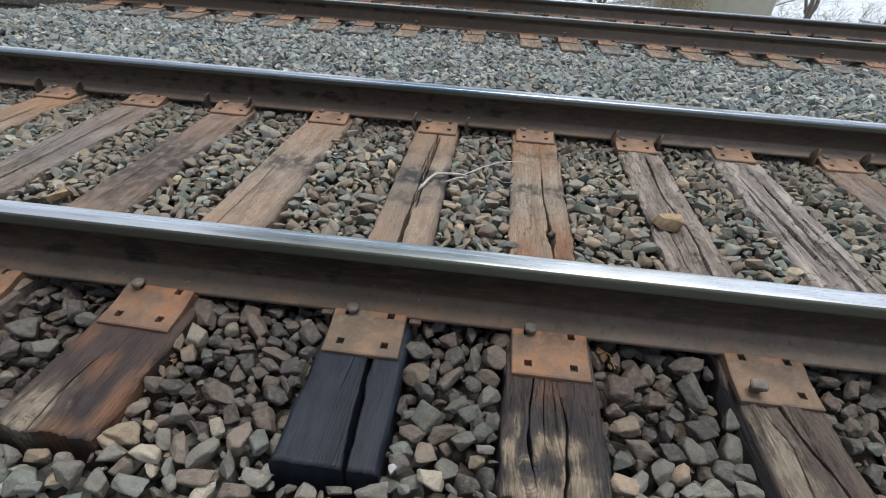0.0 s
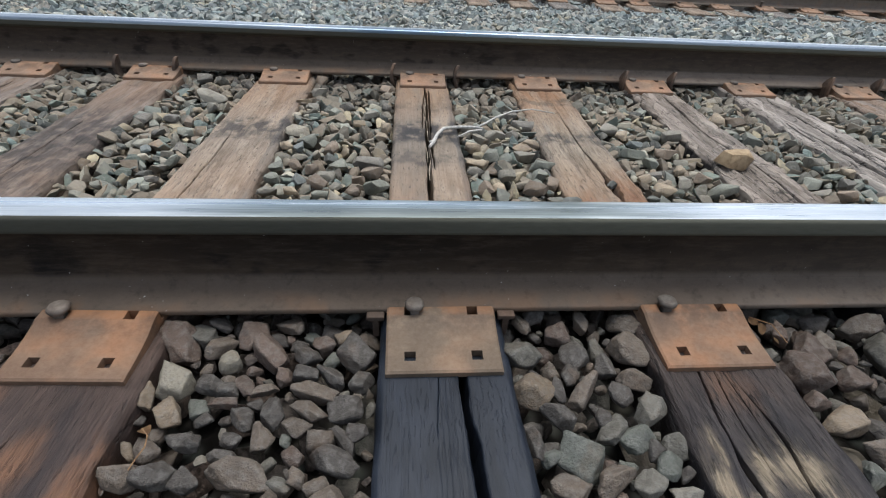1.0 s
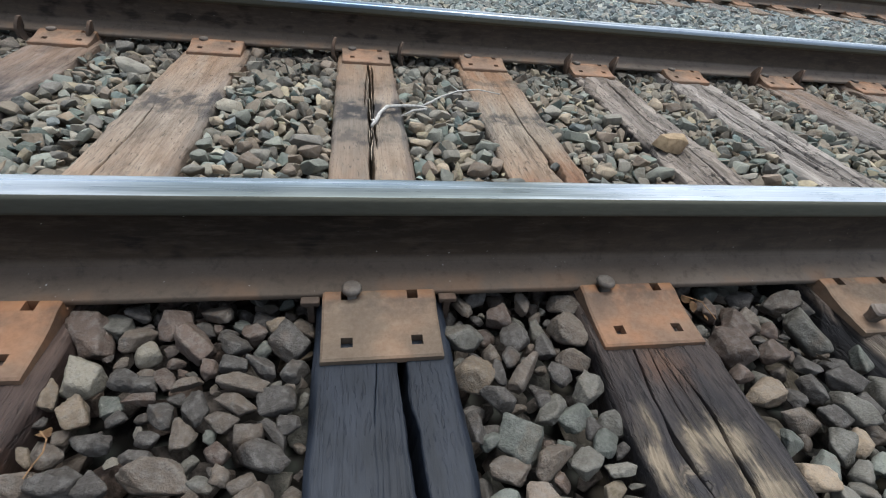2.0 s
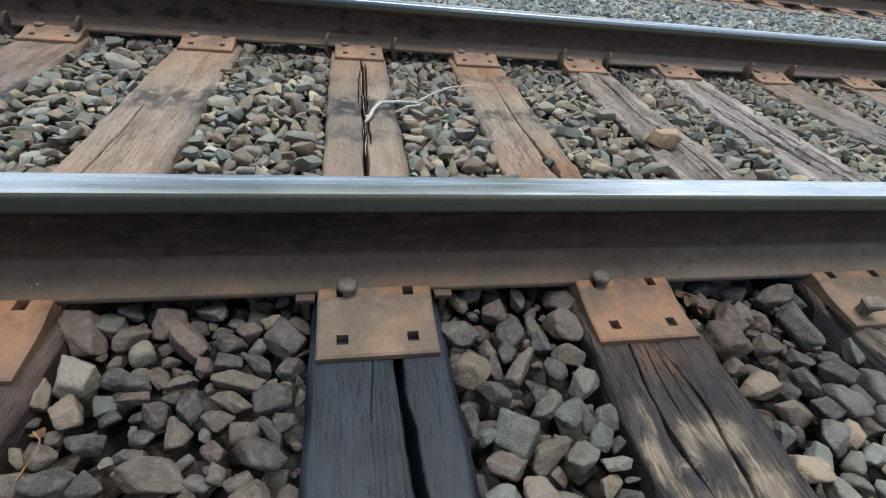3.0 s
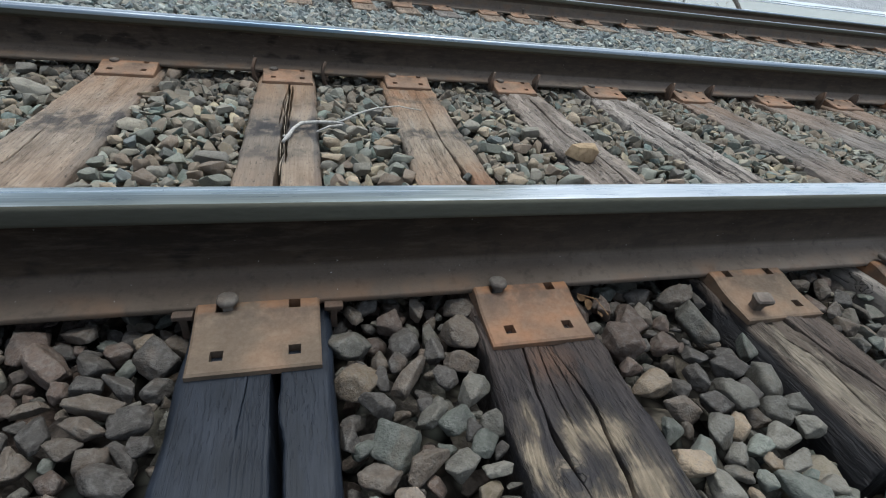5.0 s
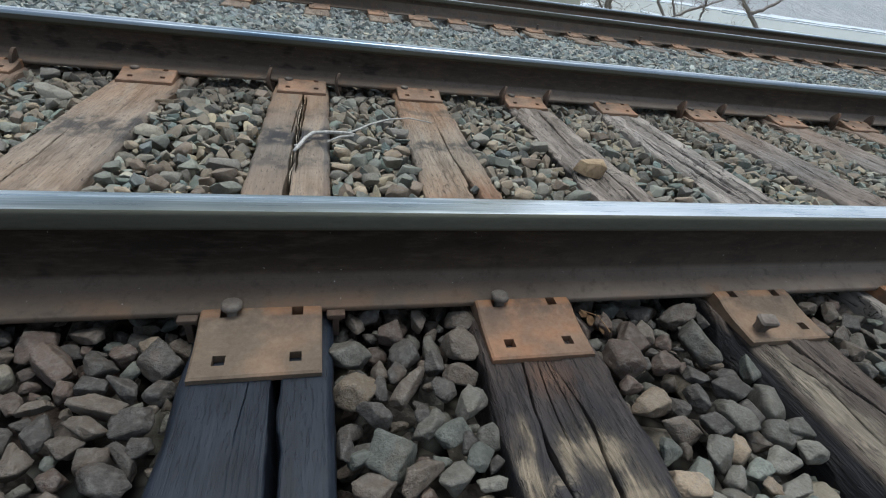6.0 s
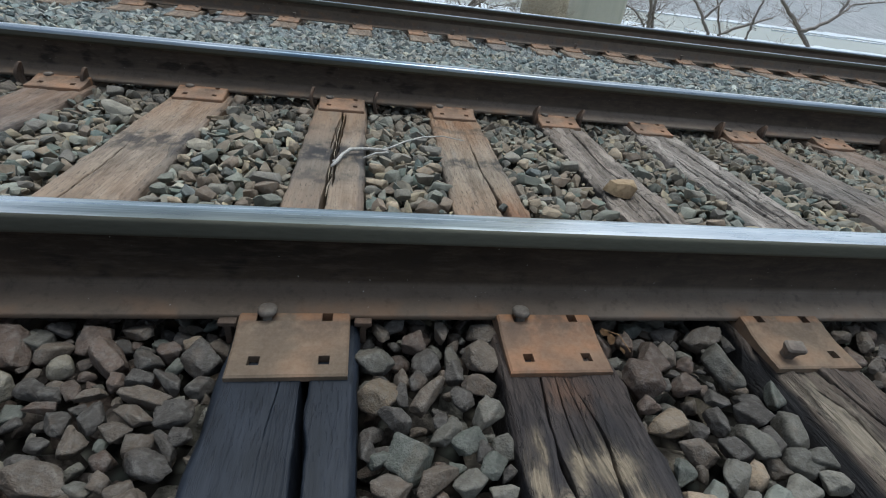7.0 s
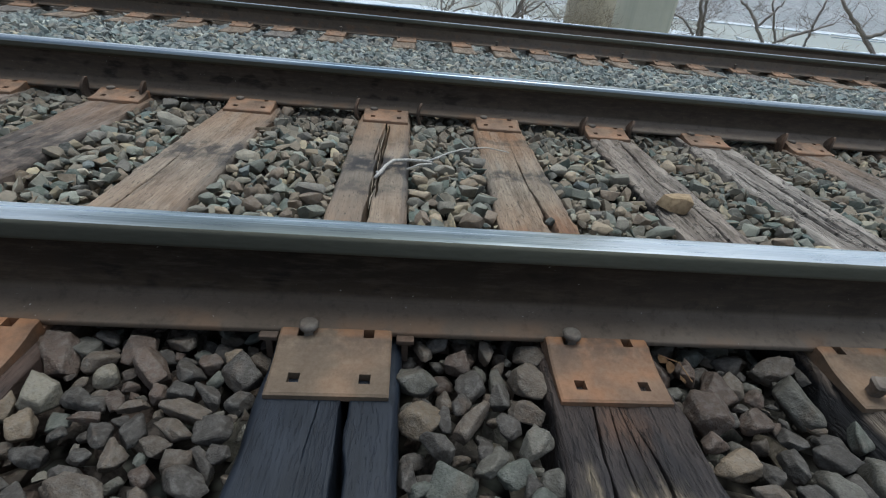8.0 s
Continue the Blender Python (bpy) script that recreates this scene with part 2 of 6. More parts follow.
def rust_plate_material(name, lo, hi, orange=0.4):
    n = Nodes(name)
    p = n.place()
    o = n.coords("Object")
    fine = n.noise(p, 140, 5, 0.7)
    big = n.noise(p, 9, 4, 0.55, 0.3)
    c = n.mix(n.ramp(big, 0.3, 0.7), lo, hi)
    c = n.mix(n.ramp(n.noise(p, 9, 3), 0.42, 0.66, 0.0, orange), c, (0.32, 0.140, 0.060))
    c = n.mix(n.ramp(fine, 0.35, 0.75, 0.0, 0.18), c, (0.085, 0.055, 0.040))
    oily = n.math("MULTIPLY", n.ramp(n.math("ABSOLUTE", n.axis(o, 1)), 0.165, 0.095), n.ramp(n.noise(p, 20, 4, 0.6), 0.34, 0.62, 0.0, 0.6))
    c = n.mix(oily, c, (0.050, 0.038, 0.030))
    rim = n.math("MULTIPLY", n.ramp(n.math("ABSOLUTE", n.axis(o, 1)), 0.104, 0.086), n.ramp(n.noise(p, 16, 4, 0.6), 0.40, 0.60, 0.0, 0.35 + 0.5 * orange))
    if name.startswith("plate"):
        c = n.mix(rim, c, n.mix(fine, (0.22, 0.100, 0.045), (0.40, 0.185, 0.080)))
    worn = n.ramp(n.noise(p, 38, 4, 0.7), 0.50, 0.80, 0.0, 0.18)
    c = n.mix(worn, c, (0.30, 0.23, 0.17))
    return n.done(c, n.ramp(fine, 0.3, 0.7, 0.60, 0.85), 0.1, n.bump(fine, 0.0010, 0.6), spec=0.35)


def wood_material(name, lo, hi, rust=0.0, bands=(), bald=None, field=None, gloss=0.8, field_rust=0.0, wear=1.0, relief=1.0, rusty=(), spec=0.35, side_tar=0.0, blocks=0.0, pale=(0.42, 0.36, 0.28), dashes=0.0, veins=1.0, stains=0.4, edges=(0.0, 0.0), left=0.0, knot=None):
    """Weathered timber along local y. lo, hi: the two tones of the grain. rust: orange wash from the plates.
    field: (lo, hi) of the end outside the near rail. bands: (y, half width, strength) of
    dark smears across. bald: (x, y, rx, ry) of places where the surface is worn to pale wood. knot: (x, y) of its heart."""
    n = Nodes(name)
    o = n.coords("Object")
    x, y = n.axis(o, 0), n.axis(o, 1)
    if knot:
        # the grain bows round the knot
        kx = n.math("SUBTRACT", x, knot[0])
        ky = n.math("DIVIDE", n.math("SUBTRACT", y, knot[1]), 0.055)
        near = n.math("EXPONENT", n.math("MULTIPLY", n.math("ADD", n.math("MULTIPLY", ky, ky), n.math("MULTIPLY", n.math("ABSOLUTE", kx), 14.0)), -1.0))
        way = n.math("DIVIDE", kx, n.math("SQRT", n.math("ADD", n.math("MULTIPLY", kx, kx), 0.00012)))
        xo = n.math("SUBTRACT", x, n.math("MULTIPLY", n.math("MULTIPLY", near, way), 0.022))
        o = n.node("ShaderNodeCombineXYZ", {0: xo, 1: y, 2: n.axis(o, 2)}).outputs[0]
    wob = n.noise(n.scaled(o, (9, 3, 9)), 1.0, 3)
    ring = n.noise(n.scaled(o, (190, 5.0, 60)), 1.0, 5, 0.65, 0.25)
    grain = n.noise(n.scaled(o, (420, 12, 120)), 1.0, 4, 0.6)
    fleck = n.noise(n.scaled(o, (175, 30, 80)), 1.0, 3, 0.5)
    big = n.noise(n.scaled(o, (7, 2.2, 7), (3.1, 1.7, 0.4)), 1.0, 4, 0.6)
    c = n.mix(n.ramp(n.math("ADD", n.math("MULTIPLY", ring, 0.35), n.math("MULTIPLY", n.noise(n.scaled(o, (26, 6, 20), (6, 1, 2)), 1.0, 6, 0.7), 0.65)), 0.36, 0.64), lo, hi)
    c = n.mix(n.ramp(big, 0.35, 0.7, 0.0, 0.55), c, tuple(0.62 * v for v in lo))
    c = n.mix(n.ramp(n.noise(n.scaled(o, (30, 2.5, 12), (4, 4, 1)), 1.0, 4, 0.6), 0.48, 0.70, 0.0, 0.45), c, (0.30, 0.275, 0.245))
    if stains:
        # weather stains and a bleached bloom between the rails
        spread = n.noise(n.scaled(o, (13, 6.5, 9), (2.2, 5.1, 0)), 1.0, 5, 0.65, 0.6)
        c = n.mix(n.ramp(spread, 0.52, 0.70, 0.0, stains), c, tuple(0.45 * v for v in lo))
        c = n.mix(n.ramp(n.noise(n.scaled(o, (34, 7, 12), (7.2, 1.1, 0)), 1.0, 5, 0.7), 0.50, 0.72, 0.0, 0.9 * stains), c, tuple(min(1.0, 1.22 * v + 0.02) for v in hi))
    if left:
        # the half left of the split has gone grey
        side = n.ramp(n.math("ADD", x, n.math("MULTIPLY", n.math("SUBTRACT", wob, 0.5), 0.02)), 0.008, -0.004, 0.0, left)
        c = n.mix(side, c, n.mix(ring, (0.105, 0.086, 0.068), (0.205, 0.172, 0.140)))
    for sg, amount in zip((-1, 1), edges):
        if amount:
            rim = n.math("ADD", n.math("MULTIPLY", x, sg), n.math("MULTIPLY", n.math("SUBTRACT", n.noise(n.scaled(o, (40, 9, 12), (3, sg, 0)), 1.0, 4, 0.6), 0.5), 0.030))
            c = n.mix(n.math("MULTIPLY", n.ramp(rim, 0.088, 0.098), amount), c, n.mix(ring, (0.050, 0.046, 0.043), (0.135, 0.125, 0.116)))
    if field:
        f = n.mix(n.ramp(n.math("ADD", n.math("MULTIPLY", ring, 0.25), n.math("MULTIPLY", n.noise(n.scaled(o, (30, 9, 20), (1, 6, 2)), 1.0, 6, 0.7), 0.75)), 0.36, 0.64), *field)
        f = n.mix(n.ramp(big, 0.4, 0.7, 0.0, 0.5), f, tuple(0.6 * v for v in field[0]))
        c = n.mix(n.ramp(n.math("ADD", y, n.math("MULTIPLY", wob, 0.06)), 0.02, -0.05), c, f)
    if rust:
        near = n.ramp(n.math("ABSOLUTE", n.math("SUBTRACT", y, 0.12)), 0.12, 0.62, 1.0, 0.0)
        far = n.ramp(n.math("ABSOLUTE", n.math("SUBTRACT", y, 1.42)), 0.10, 0.70, 1.0, 0.0)
        wash = n.math("MULTIPLY", n.math("MAXIMUM", near, far), n.ramp(n.noise(n.scaled(o, (14, 4, 10), (1, 2, 3)), 1.0, 3), 0.24, 0.54))
        side = n.ramp(y, -0.06, 0.02, field_rust, rust)
        c = n.mix(n.math("MULTIPLY", wash, side), c, n.mix(ring, (0.22, 0.120, 0.064), (0.41, 0.240, 0.130)))
    for by, half, amount in bands:
        d = n.math("ABSOLUTE", n.math("SUBTRACT", n.math("ADD", y, n.math("MULTIPLY", n.math("SUBTRACT", wob, 0.5), 0.25)), by))
        smear = n.math("MULTIPLY", n.ramp(d, half * 0.4, half, amount, 0.0), n.ramp(n.noise(n.scaled(o, (22, 16, 10)), 1.0, 4), 0.35, 0.6))
        c = n.mix(smear, c, (0.032, 0.029, 0.028))
    for sx, sy, rx, ry, amount in rusty:
        dx = n.math("DIVIDE", n.math("SUBTRACT", x, sx), rx)
        dy = n.math("DIVIDE", n.math("SUBTRACT", y, sy), ry)
        d = n.math("SQRT", n.math("ADD", n.math("MULTIPLY", dx, dx), n.math("MULTIPLY", dy, dy)))
        d = n.math("ADD", d, n.math("MULTIPLY", n.math("SUBTRACT", n.noise(n.scaled(o, (26, 13, 20), (3, 3, 0)), 1.0, 6, 0.7), 0.5), 1.9))
        c = n.mix(n.ramp(d, 0.1, 1.35, amount, 0.0), c, n.mix(n.noise(n.scaled(o, (50, 16, 20)), 1.0, 5, 0.7), (0.10, 0.048, 0.027), (0.31, 0.150, 0.072)))
    if bald:
        d = 9.0
        for bx, by, rx, ry in bald:
            dx = n.math("DIVIDE", n.math("SUBTRACT", x, bx), rx)
            dy = n.math("DIVIDE", n.math("SUBTRACT", y, by), ry)
            d = n.math("MINIMUM", d, n.math("SQRT", n.math("ADD", n.math("MULTIPLY", dx, dx), n.math("MULTIPLY", dy, dy))))
        d = n.math("ADD", d, n.math("MULTIPLY", n.math("SUBTRACT", n.math("ADD", n.math("MULTIPLY", n.noise(n.scaled(o, (60, 11, 20)), 1.0, 5, 0.65), 0.6), n.math("MULTIPLY", n.noise(n.scaled(o, (30, 24, 20), (5, 2, 1)), 1.0, 6, 0.7), 0.4)), 0.5), 4.6))
        bare = n.mix(n.ramp(ring, 0.3, 0.7), tuple(0.55 * v for v in pale), pale)
        bare = n.mix(n.ramp(n.noise(n.scaled(o, (40, 18, 20), (8, 2, 1)), 1.0, 4, 0.6), 0.42, 0.60, 0.0, 0.75), bare, tuple(0.45 * v for v in pale))
        c = n.mix(n.ramp(d, 0.9, 1.7, 0.30, 0.0), c, tuple(0.42 * v for v in pale))
        c = n.mix(n.ramp(d, 0.40, 1.10, 0.88, 0.0), c, bare)
    if knot:
        # rings about the heart, and small checks that run out from it
        dx, dy = n.math("SUBTRACT", x, knot[0] - 0.010), n.math("SUBTRACT", y, knot[1] - 0.030)
        r = n.math("SQRT", n.math("ADD", n.math("MULTIPLY", dx, dx), n.math("MULTIPLY", n.math("MULTIPLY", dy, dy), 0.55)))
        r = n.math("ADD", r, n.math("MULTIPLY", n.math("SUBTRACT", n.noise(n.scaled(o, (34, 34, 34)), 1.0, 4, 0.6), 0.5), 0.034))
        wave = n.math("ADD", n.math("MULTIPLY", n.math("SINE", n.math("MULTIPLY", r, 820.0)), 0.5), 0.5)
        inside = n.math("MULTIPLY", n.ramp(r, 0.022, 0.042, 0.62, 0.0), n.ramp(n.noise(n.scaled(o, (30, 30, 30), (4, 0, 2)), 1.0, 3), 0.40, 0.58))
        c = n.mix(inside, c, n.mix(wave, tuple(0.30 * v for v in pale), tuple(0.85 * v for v in pale)))
        ax, ay = n.math("SUBTRACT", x, knot[0]), n.math("SUBTRACT", y, knot[1])
        out = n.math("SQRT", n.math("ADD", n.math("MULTIPLY", ax, ax), n.math("MULTIPLY", ay, ay)))
        star = n.math("ADD", n.math("ARCTAN2", ay, ax), n.math("MULTIPLY", n.noise(n.scaled(o, (70, 70, 70)), 1.0, 2), 1.2))
        star = n.math("ABSOLUTE", n.math("SINE", n.math("MULTIPLY", star, 3.5)))
        star = n.math("MULTIPLY", n.ramp(n.math("MULTIPLY", star, out), 0.0007, 0.0018, 1.0, 0.0), n.ramp(out, 0.016, 0.026, 1.0, 0.0))
        c = n.mix(n.math("MULTIPLY", star, 0.8), c, (0.016, 0.012, 0.010))
    # long drying checks and short pits along the grain
    vein = n.noise(n.scaled(o, (46, 1.5, 18), (0.7, 0.2, 0)), 1.0, 5, 0.6, 0.5)
    line = n.math("MULTIPLY", n.ramp(n.math("ABSOLUTE", n.math("SUBTRACT", vein, 0.5)), 0.002, 0.011, 1.0, 0.0), n.ramp(n.noise(n.scaled(o, (18, 3, 8), (2, 7, 0)), 1.0, 2), 0.42, 0.56, 0.0, veins))
    pit = n.ramp(fleck, 0.63, 0.70, 0.0, 0.62)
    if dashes:
        dash = n.ramp(n.noise(n.scaled(o, (190, 24, 90), (4, 8, 0)), 1.0, 3, 0.5), 0.575, 0.63, 0.0, dashes)
        short = n.ramp(n.noise(n.scaled(o, (130, 26, 60), (1, 3, 0)), 1.0, 3, 0.55), 0.63, 0.68, 0.0, 0.7)
        pit = n.math("MAXIMUM", pit, n.math("MULTIPLY", short, n.ramp(y, 0.0, 0.1)))
        pit = n.math("MAXIMUM", pit, n.math("MULTIPLY", dash, n.math("MULTIPLY", n.ramp(y, 0.0, -0.06), n.ramp(n.math("ADD", y, n.math("MULTIPLY", wob, 0.1)), -0.36, -0.26, 0.25, 1.0))))
    if side_tar:
        # the flanks keep their creosote
        c = n.mix(n.ramp(n.math("ADD", n.axis(o, 2), n.math("MULTIPLY", n.noise(o, 30, 3), 0.012)), 0.0, -0.012, 0.0, side_tar), c, (0.011, 0.011, 0.013))
    if blocks:
        # the surface breaks across the grain into flakes
        bend = n.node("ShaderNodeVectorMath", {0: o, 1: n.scaled(n.node("ShaderNodeTexNoise", {"Vector": n.scaled(o, (30, 9, 20)), "Scale": 1.0, "Detail": 3.0}).outputs["Color"], (0.02, 0.05, 0))}, operation="ADD").outputs[0]
        cells = n.node("ShaderNodeTexVoronoi", {"Vector": n.scaled(bend, (24, 7.5, 1)), "Scale": 1.0}, feature="F1")
        inner = n.ramp(y, 0.0, 0.08, 0.0, blocks)
        tone = n.axis(cells.outputs["Color"], 0)
        c = n.mix(n.math("MULTIPLY", inner, n.ramp(tone, 0.1, 0.9, 0.40, 0.0)), c, tuple(0.6 * v for v in lo))
        c = n.mix(n.math("MULTIPLY", inner, n.ramp(n.axis(cells.outputs["Color"], 1), 0.45, 0.95, 0.0, 0.55)), c, tuple(1.2 * v for v in hi))
        gap = n.node("ShaderNodeTexVoronoi", {"Vector": n.scaled(bend, (24, 7.5, 1)), "Scale": 1.0}, feature="DISTANCE_TO_EDGE").outputs["Distance"]
        gap = n.math("MULTIPLY", n.ramp(gap, 0.008, 0.035, 1.0, 0.0), n.ramp(n.noise(n.scaled(o, (20, 8, 8), (2, 5, 0)), 1.0, 3), 0.50, 0.60))
        across = n.noise(n.scaled(o, (7, 24, 8), (8, 3, 0)), 1.0, 4, 0.6, 0.3)
        across = n.math("MULTIPLY", n.ramp(n.math("ABSOLUTE", n.math("SUBTRACT", across, 0.5)), 0.004, 0.02, 1.0, 0.0), n.ramp(n.noise(n.scaled(o, (16, 6, 8), (9, 9, 0)), 1.0, 3), 0.50, 0.60))
        line = n.math("MAXIMUM", line, n.math("MULTIPLY", n.math("MAXIMUM", n.math("MULTIPLY", gap, 0.7), across), inner))
        h0 = n.math("MULTIPLY", n.math("ADD", tone, n.math("MULTIPLY", gap, -0.8)), n.math("MULTIPLY", inner, 1.2))
    else:
        h0 = 0.0
    c = n.mix(n.ramp(grain, 0.53, 0.66, 0.0, 0.24 * wear), c, n.mix(0.78, c, (0.010, 0.008, 0.007)))
    c = n.mix(n.math("MULTIPLY", n.math("MAXIMUM", line, pit), n.ramp(y, -0.06, 0.02, 0.85 * wear, 0.85)), c, (0.014, 0.011, 0.010))
    h = n.math("ADD", h0, n.math("ADD", n.math("MULTIPLY", ring, 0.8), n.math("MULTIPLY", grain, 0.5)))
    h = n.math("SUBTRACT", h, n.math("MULTIPLY", n.math("MAXIMUM", line, pit), 0.9))
    return n.done(c, n.ramp(grain, 0.3, 0.7, gloss - 0.1 * wear, gloss + 0.1 * wear), normal=n.bump(h, 0.004 * relief, 1.0), spec=spec)


def plain_material(name, lo, hi, scale=30.0, rough=0.85, bump=0.002, spec=0.3):
    n = Nodes(name)
    p = n.place()
    v = n.noise(p, scale, 5, 0.65)
    return n.done(n.mix(n.ramp(v, 0.3, 0.7), lo, hi), rough, normal=n.bump(v, bump, 0.7), spec=spec)


STONE_MANY = stone_material("ballast_stones", False)
TONES = {
    "grey": (0.104, 0.096, 0.079), "dark": (0.059, 0.051, 0.044), "brown": (0.098, 0.077, 0.059), "red": (0.092, 0.064, 0.049),
    "tan": (0.162, 0.123, 0.084), "green": (0.096, 0.101, 0.085), "pale": (0.215, 0.190, 0.145),
}
# stones that lie clear of the dust from the wheels
TONES.update({"clear_" + k: tuple(1.65 * c for c in v) for k, v in TONES.items()})
TONES.update({"ash": (0.249, 0.228, 0.183), "moss": (0.220, 0.224, 0.181), "straw": (0.364, 0.289, 0.199), "clay": (0.237, 0.181, 0.131), "slate": (0.170, 0.155, 0.130), "chalk": (0.437, 0.386, 0.297), "blue": (0.197, 0.215, 0.204)})
STONE_TONE = {k: stone_material(k + "_ballast_stone", True, v) for k, v in TONES.items()}
GRIT = grit_material()
STEEL = steel_material()
RAIL = rail_material()
HEAD = head_side_material()
PLATE = rust_plate_material("plate_brown", (0.124, 0.090, 0.062), (0.200, 0.148, 0.102), 0.20)
PLATE_RED = rust_plate_material("plate_orange", (0.148, 0.091, 0.059), (0.230, 0.147, 0.095), 0.50)
PLATE_TAN = rust_plate_material("plate_tan", (0.190, 0.122, 0.082), (0.300, 0.205, 0.140), 0.4)
SPIKE = rust_plate_material("spike_iron", (0.118, 0.104, 0.090), (0.205, 0.182, 0.158), 0.10)


# ---- helpers for building ----
def link(name, bm, materials, parent=None, label="", smooth=False):
    me = bpy.data.meshes.new(name)
    bm.normal_update()
    bm.to_mesh(me)
    bm.free()
    for m in materials if isinstance(materials, (list, tuple)) else [materials]:
        me.materials.append(m)
    if smooth:
        for f in me.polygons:
            f.use_smooth = True
    ob = new(name, me)
    if parent is not None:
        ob.parent = parent
    if label:
        ob["label"] = label
    return ob


def part(name, bm, material, parent, label="", smooth=False):
    return link(name, bm, material, parent, label, smooth)


def bm_box(bm, lo, hi, bevel=0.0, m=None):
    made = bmesh.ops.create_cube(bm, size=1.0, matrix=Matrix.Translation([(a + b) / 2 for a, b in zip(lo, hi)]) @ Matrix.Diagonal([b - a for a, b in zip(lo, hi)] + [1]))
    vs = made["verts"]
    if bevel:
        es = list({e for v in vs for e in v.link_edges})
        out = bmesh.ops.bevel(bm, geom=es, offset=bevel, segments=2, affect="EDGES", profile=0.6)
        vs = list({v for f in out["faces"] for v in f.verts} | {v for v in vs if v.is_valid})
    if m is not None:
        bmesh.ops.transform(bm, matrix=m, verts=vs)
    return vs


def bm_tube(bm, pts, radii, sides=8, cap=True):
    """A tapered tube through pts."""
    rings = []
    pts = [Vector(p) for p in pts]
    for i, p in enumerate(pts):
        d = (pts[min(i + 1, len(pts) - 1)] - pts[max(i - 1, 0)]).normalized()
        q = d.to_track_quat("Z", "Y")
        rings.append([bm.verts.new(p + q @ Vector((math.cos(2 * math.pi * k / sides) * radii[i], math.sin(2 * math.pi * k / sides) * radii[i], 0))) for k in range(sides)])
    for a, b in zip(rings, rings[1:]):
        for k in range(sides):
            bm.faces.new((a[k], a[(k + 1) % sides], b[(k + 1) % sides], b[k]))
    if cap:
        bm.faces.new(rings[0][::-1])
        bm.faces.new(rings[-1])


# ---- ground, river, far bank ----
def lerp_table(v, table):
    return float(np.interp(v, [a for a, _ in table], [b for _, b in table]))


GROUND = [(-900, -1.2), (-6, -1.0), (-2.6, -0.55), (-1.5, -0.22), (-0.9, -0.125), (-0.5, -0.115), (1.6, -0.115), (2.4, -0.085), (3.6, -0.13), (4.2, -0.17), (6.4, -0.17), (7.4, -0.2), (8.4, -0.6),
          (14, -3.6), (22, -5.2), (38, -6.0), (46, -7.5), (165, -7.5), (176, -5.2), (190, -4.0), (230, 4), (300, 32), (420, 70), (900, 90), (2500, 60)]


def build_ground():
    ys = sorted({a for a, _ in GROUND} | set(np.arange(176, 420, 12).tolist()) | set(np.arange(8, 46, 2.0).tolist()))
    xs = [-2500, -900, -400, -200, -100, -50, -25, -12, -6, -3] + list(np.arange(0, 400, 25)) + [450, 600, 900, 1500, 2600]
    bm = bmesh.new()
    grid = []
    for y in ys:
        row = []
        for x in xs:
            z = lerp_table(y, GROUND)
            if y > 185:
                z += 9 * noise.noise((x * 0.008, y * 0.012, 0)) * min(1, (y - 185) / 60)
            elif 9 < y < 44:
                z += 0.5 * noise.noise((x * 0.2, y * 0.2, 3))
            row.append(bm.verts.new((x, y, z)))
        grid.append(row)
    for a, b in zip(grid, grid[1:]):
        for i in range(len(xs) - 1):
            f = bm.faces.new((a[i], a[i + 1], b[i + 1], b[i]))
            yc = (a[i].co.y + b[i].co.y) / 2
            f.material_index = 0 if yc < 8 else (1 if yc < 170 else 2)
            f.smooth = yc > 8
    n = Nodes("winter_bank")
    p = n.place()
    c = n.mix(n.noise(p, 1.3, 5), (0.16, 0.14, 0.10), (0.30, 0.27, 0.21))
    bank = n.done(n.mix(n.noise(p, 0.35, 3), c, (0.13, 0.14, 0.09)), 0.95, normal=n.bump(n.noise(p, 6, 5), 0.1, 0.8))
    n = Nodes("hazy_far_woods")
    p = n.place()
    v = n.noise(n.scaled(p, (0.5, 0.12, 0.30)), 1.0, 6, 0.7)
    # distance haze over the woods is put into these pale blue-grey tones
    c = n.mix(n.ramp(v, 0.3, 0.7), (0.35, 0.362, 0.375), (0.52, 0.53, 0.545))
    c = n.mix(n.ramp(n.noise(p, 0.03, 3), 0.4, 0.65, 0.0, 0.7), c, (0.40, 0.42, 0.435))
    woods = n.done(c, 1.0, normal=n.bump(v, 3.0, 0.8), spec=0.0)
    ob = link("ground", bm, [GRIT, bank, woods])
    tagged(ob, "ground falling from grey ballast to a brown river bank and wooded hills", "ground", kind="structure")
    n = Nodes("river_water")
    p = n.place()
    w = n.noise(n.scaled(p, (0.25, 1.1, 1)), 1.0, 4)
    water_m = n.done(n.mix(n.noise(p, 0.02, 2), (0.37, 0.39, 0.345), (0.45, 0.465, 0.42)), 0.25, normal=n.bump(w, 0.10, 0.5), spec=0.5)
    bm = bmesh.new()
    bmesh.ops.create_grid(bm, x_segments=8, y_segments=4, size=0.5, matrix=pose(0, 108, -6) @ Matrix.Diagonal((3000, 150, 1, 1)))
    tagged(link("water", bm, water_m), "calm grey-green river below the embankment", "river", kind="structure")


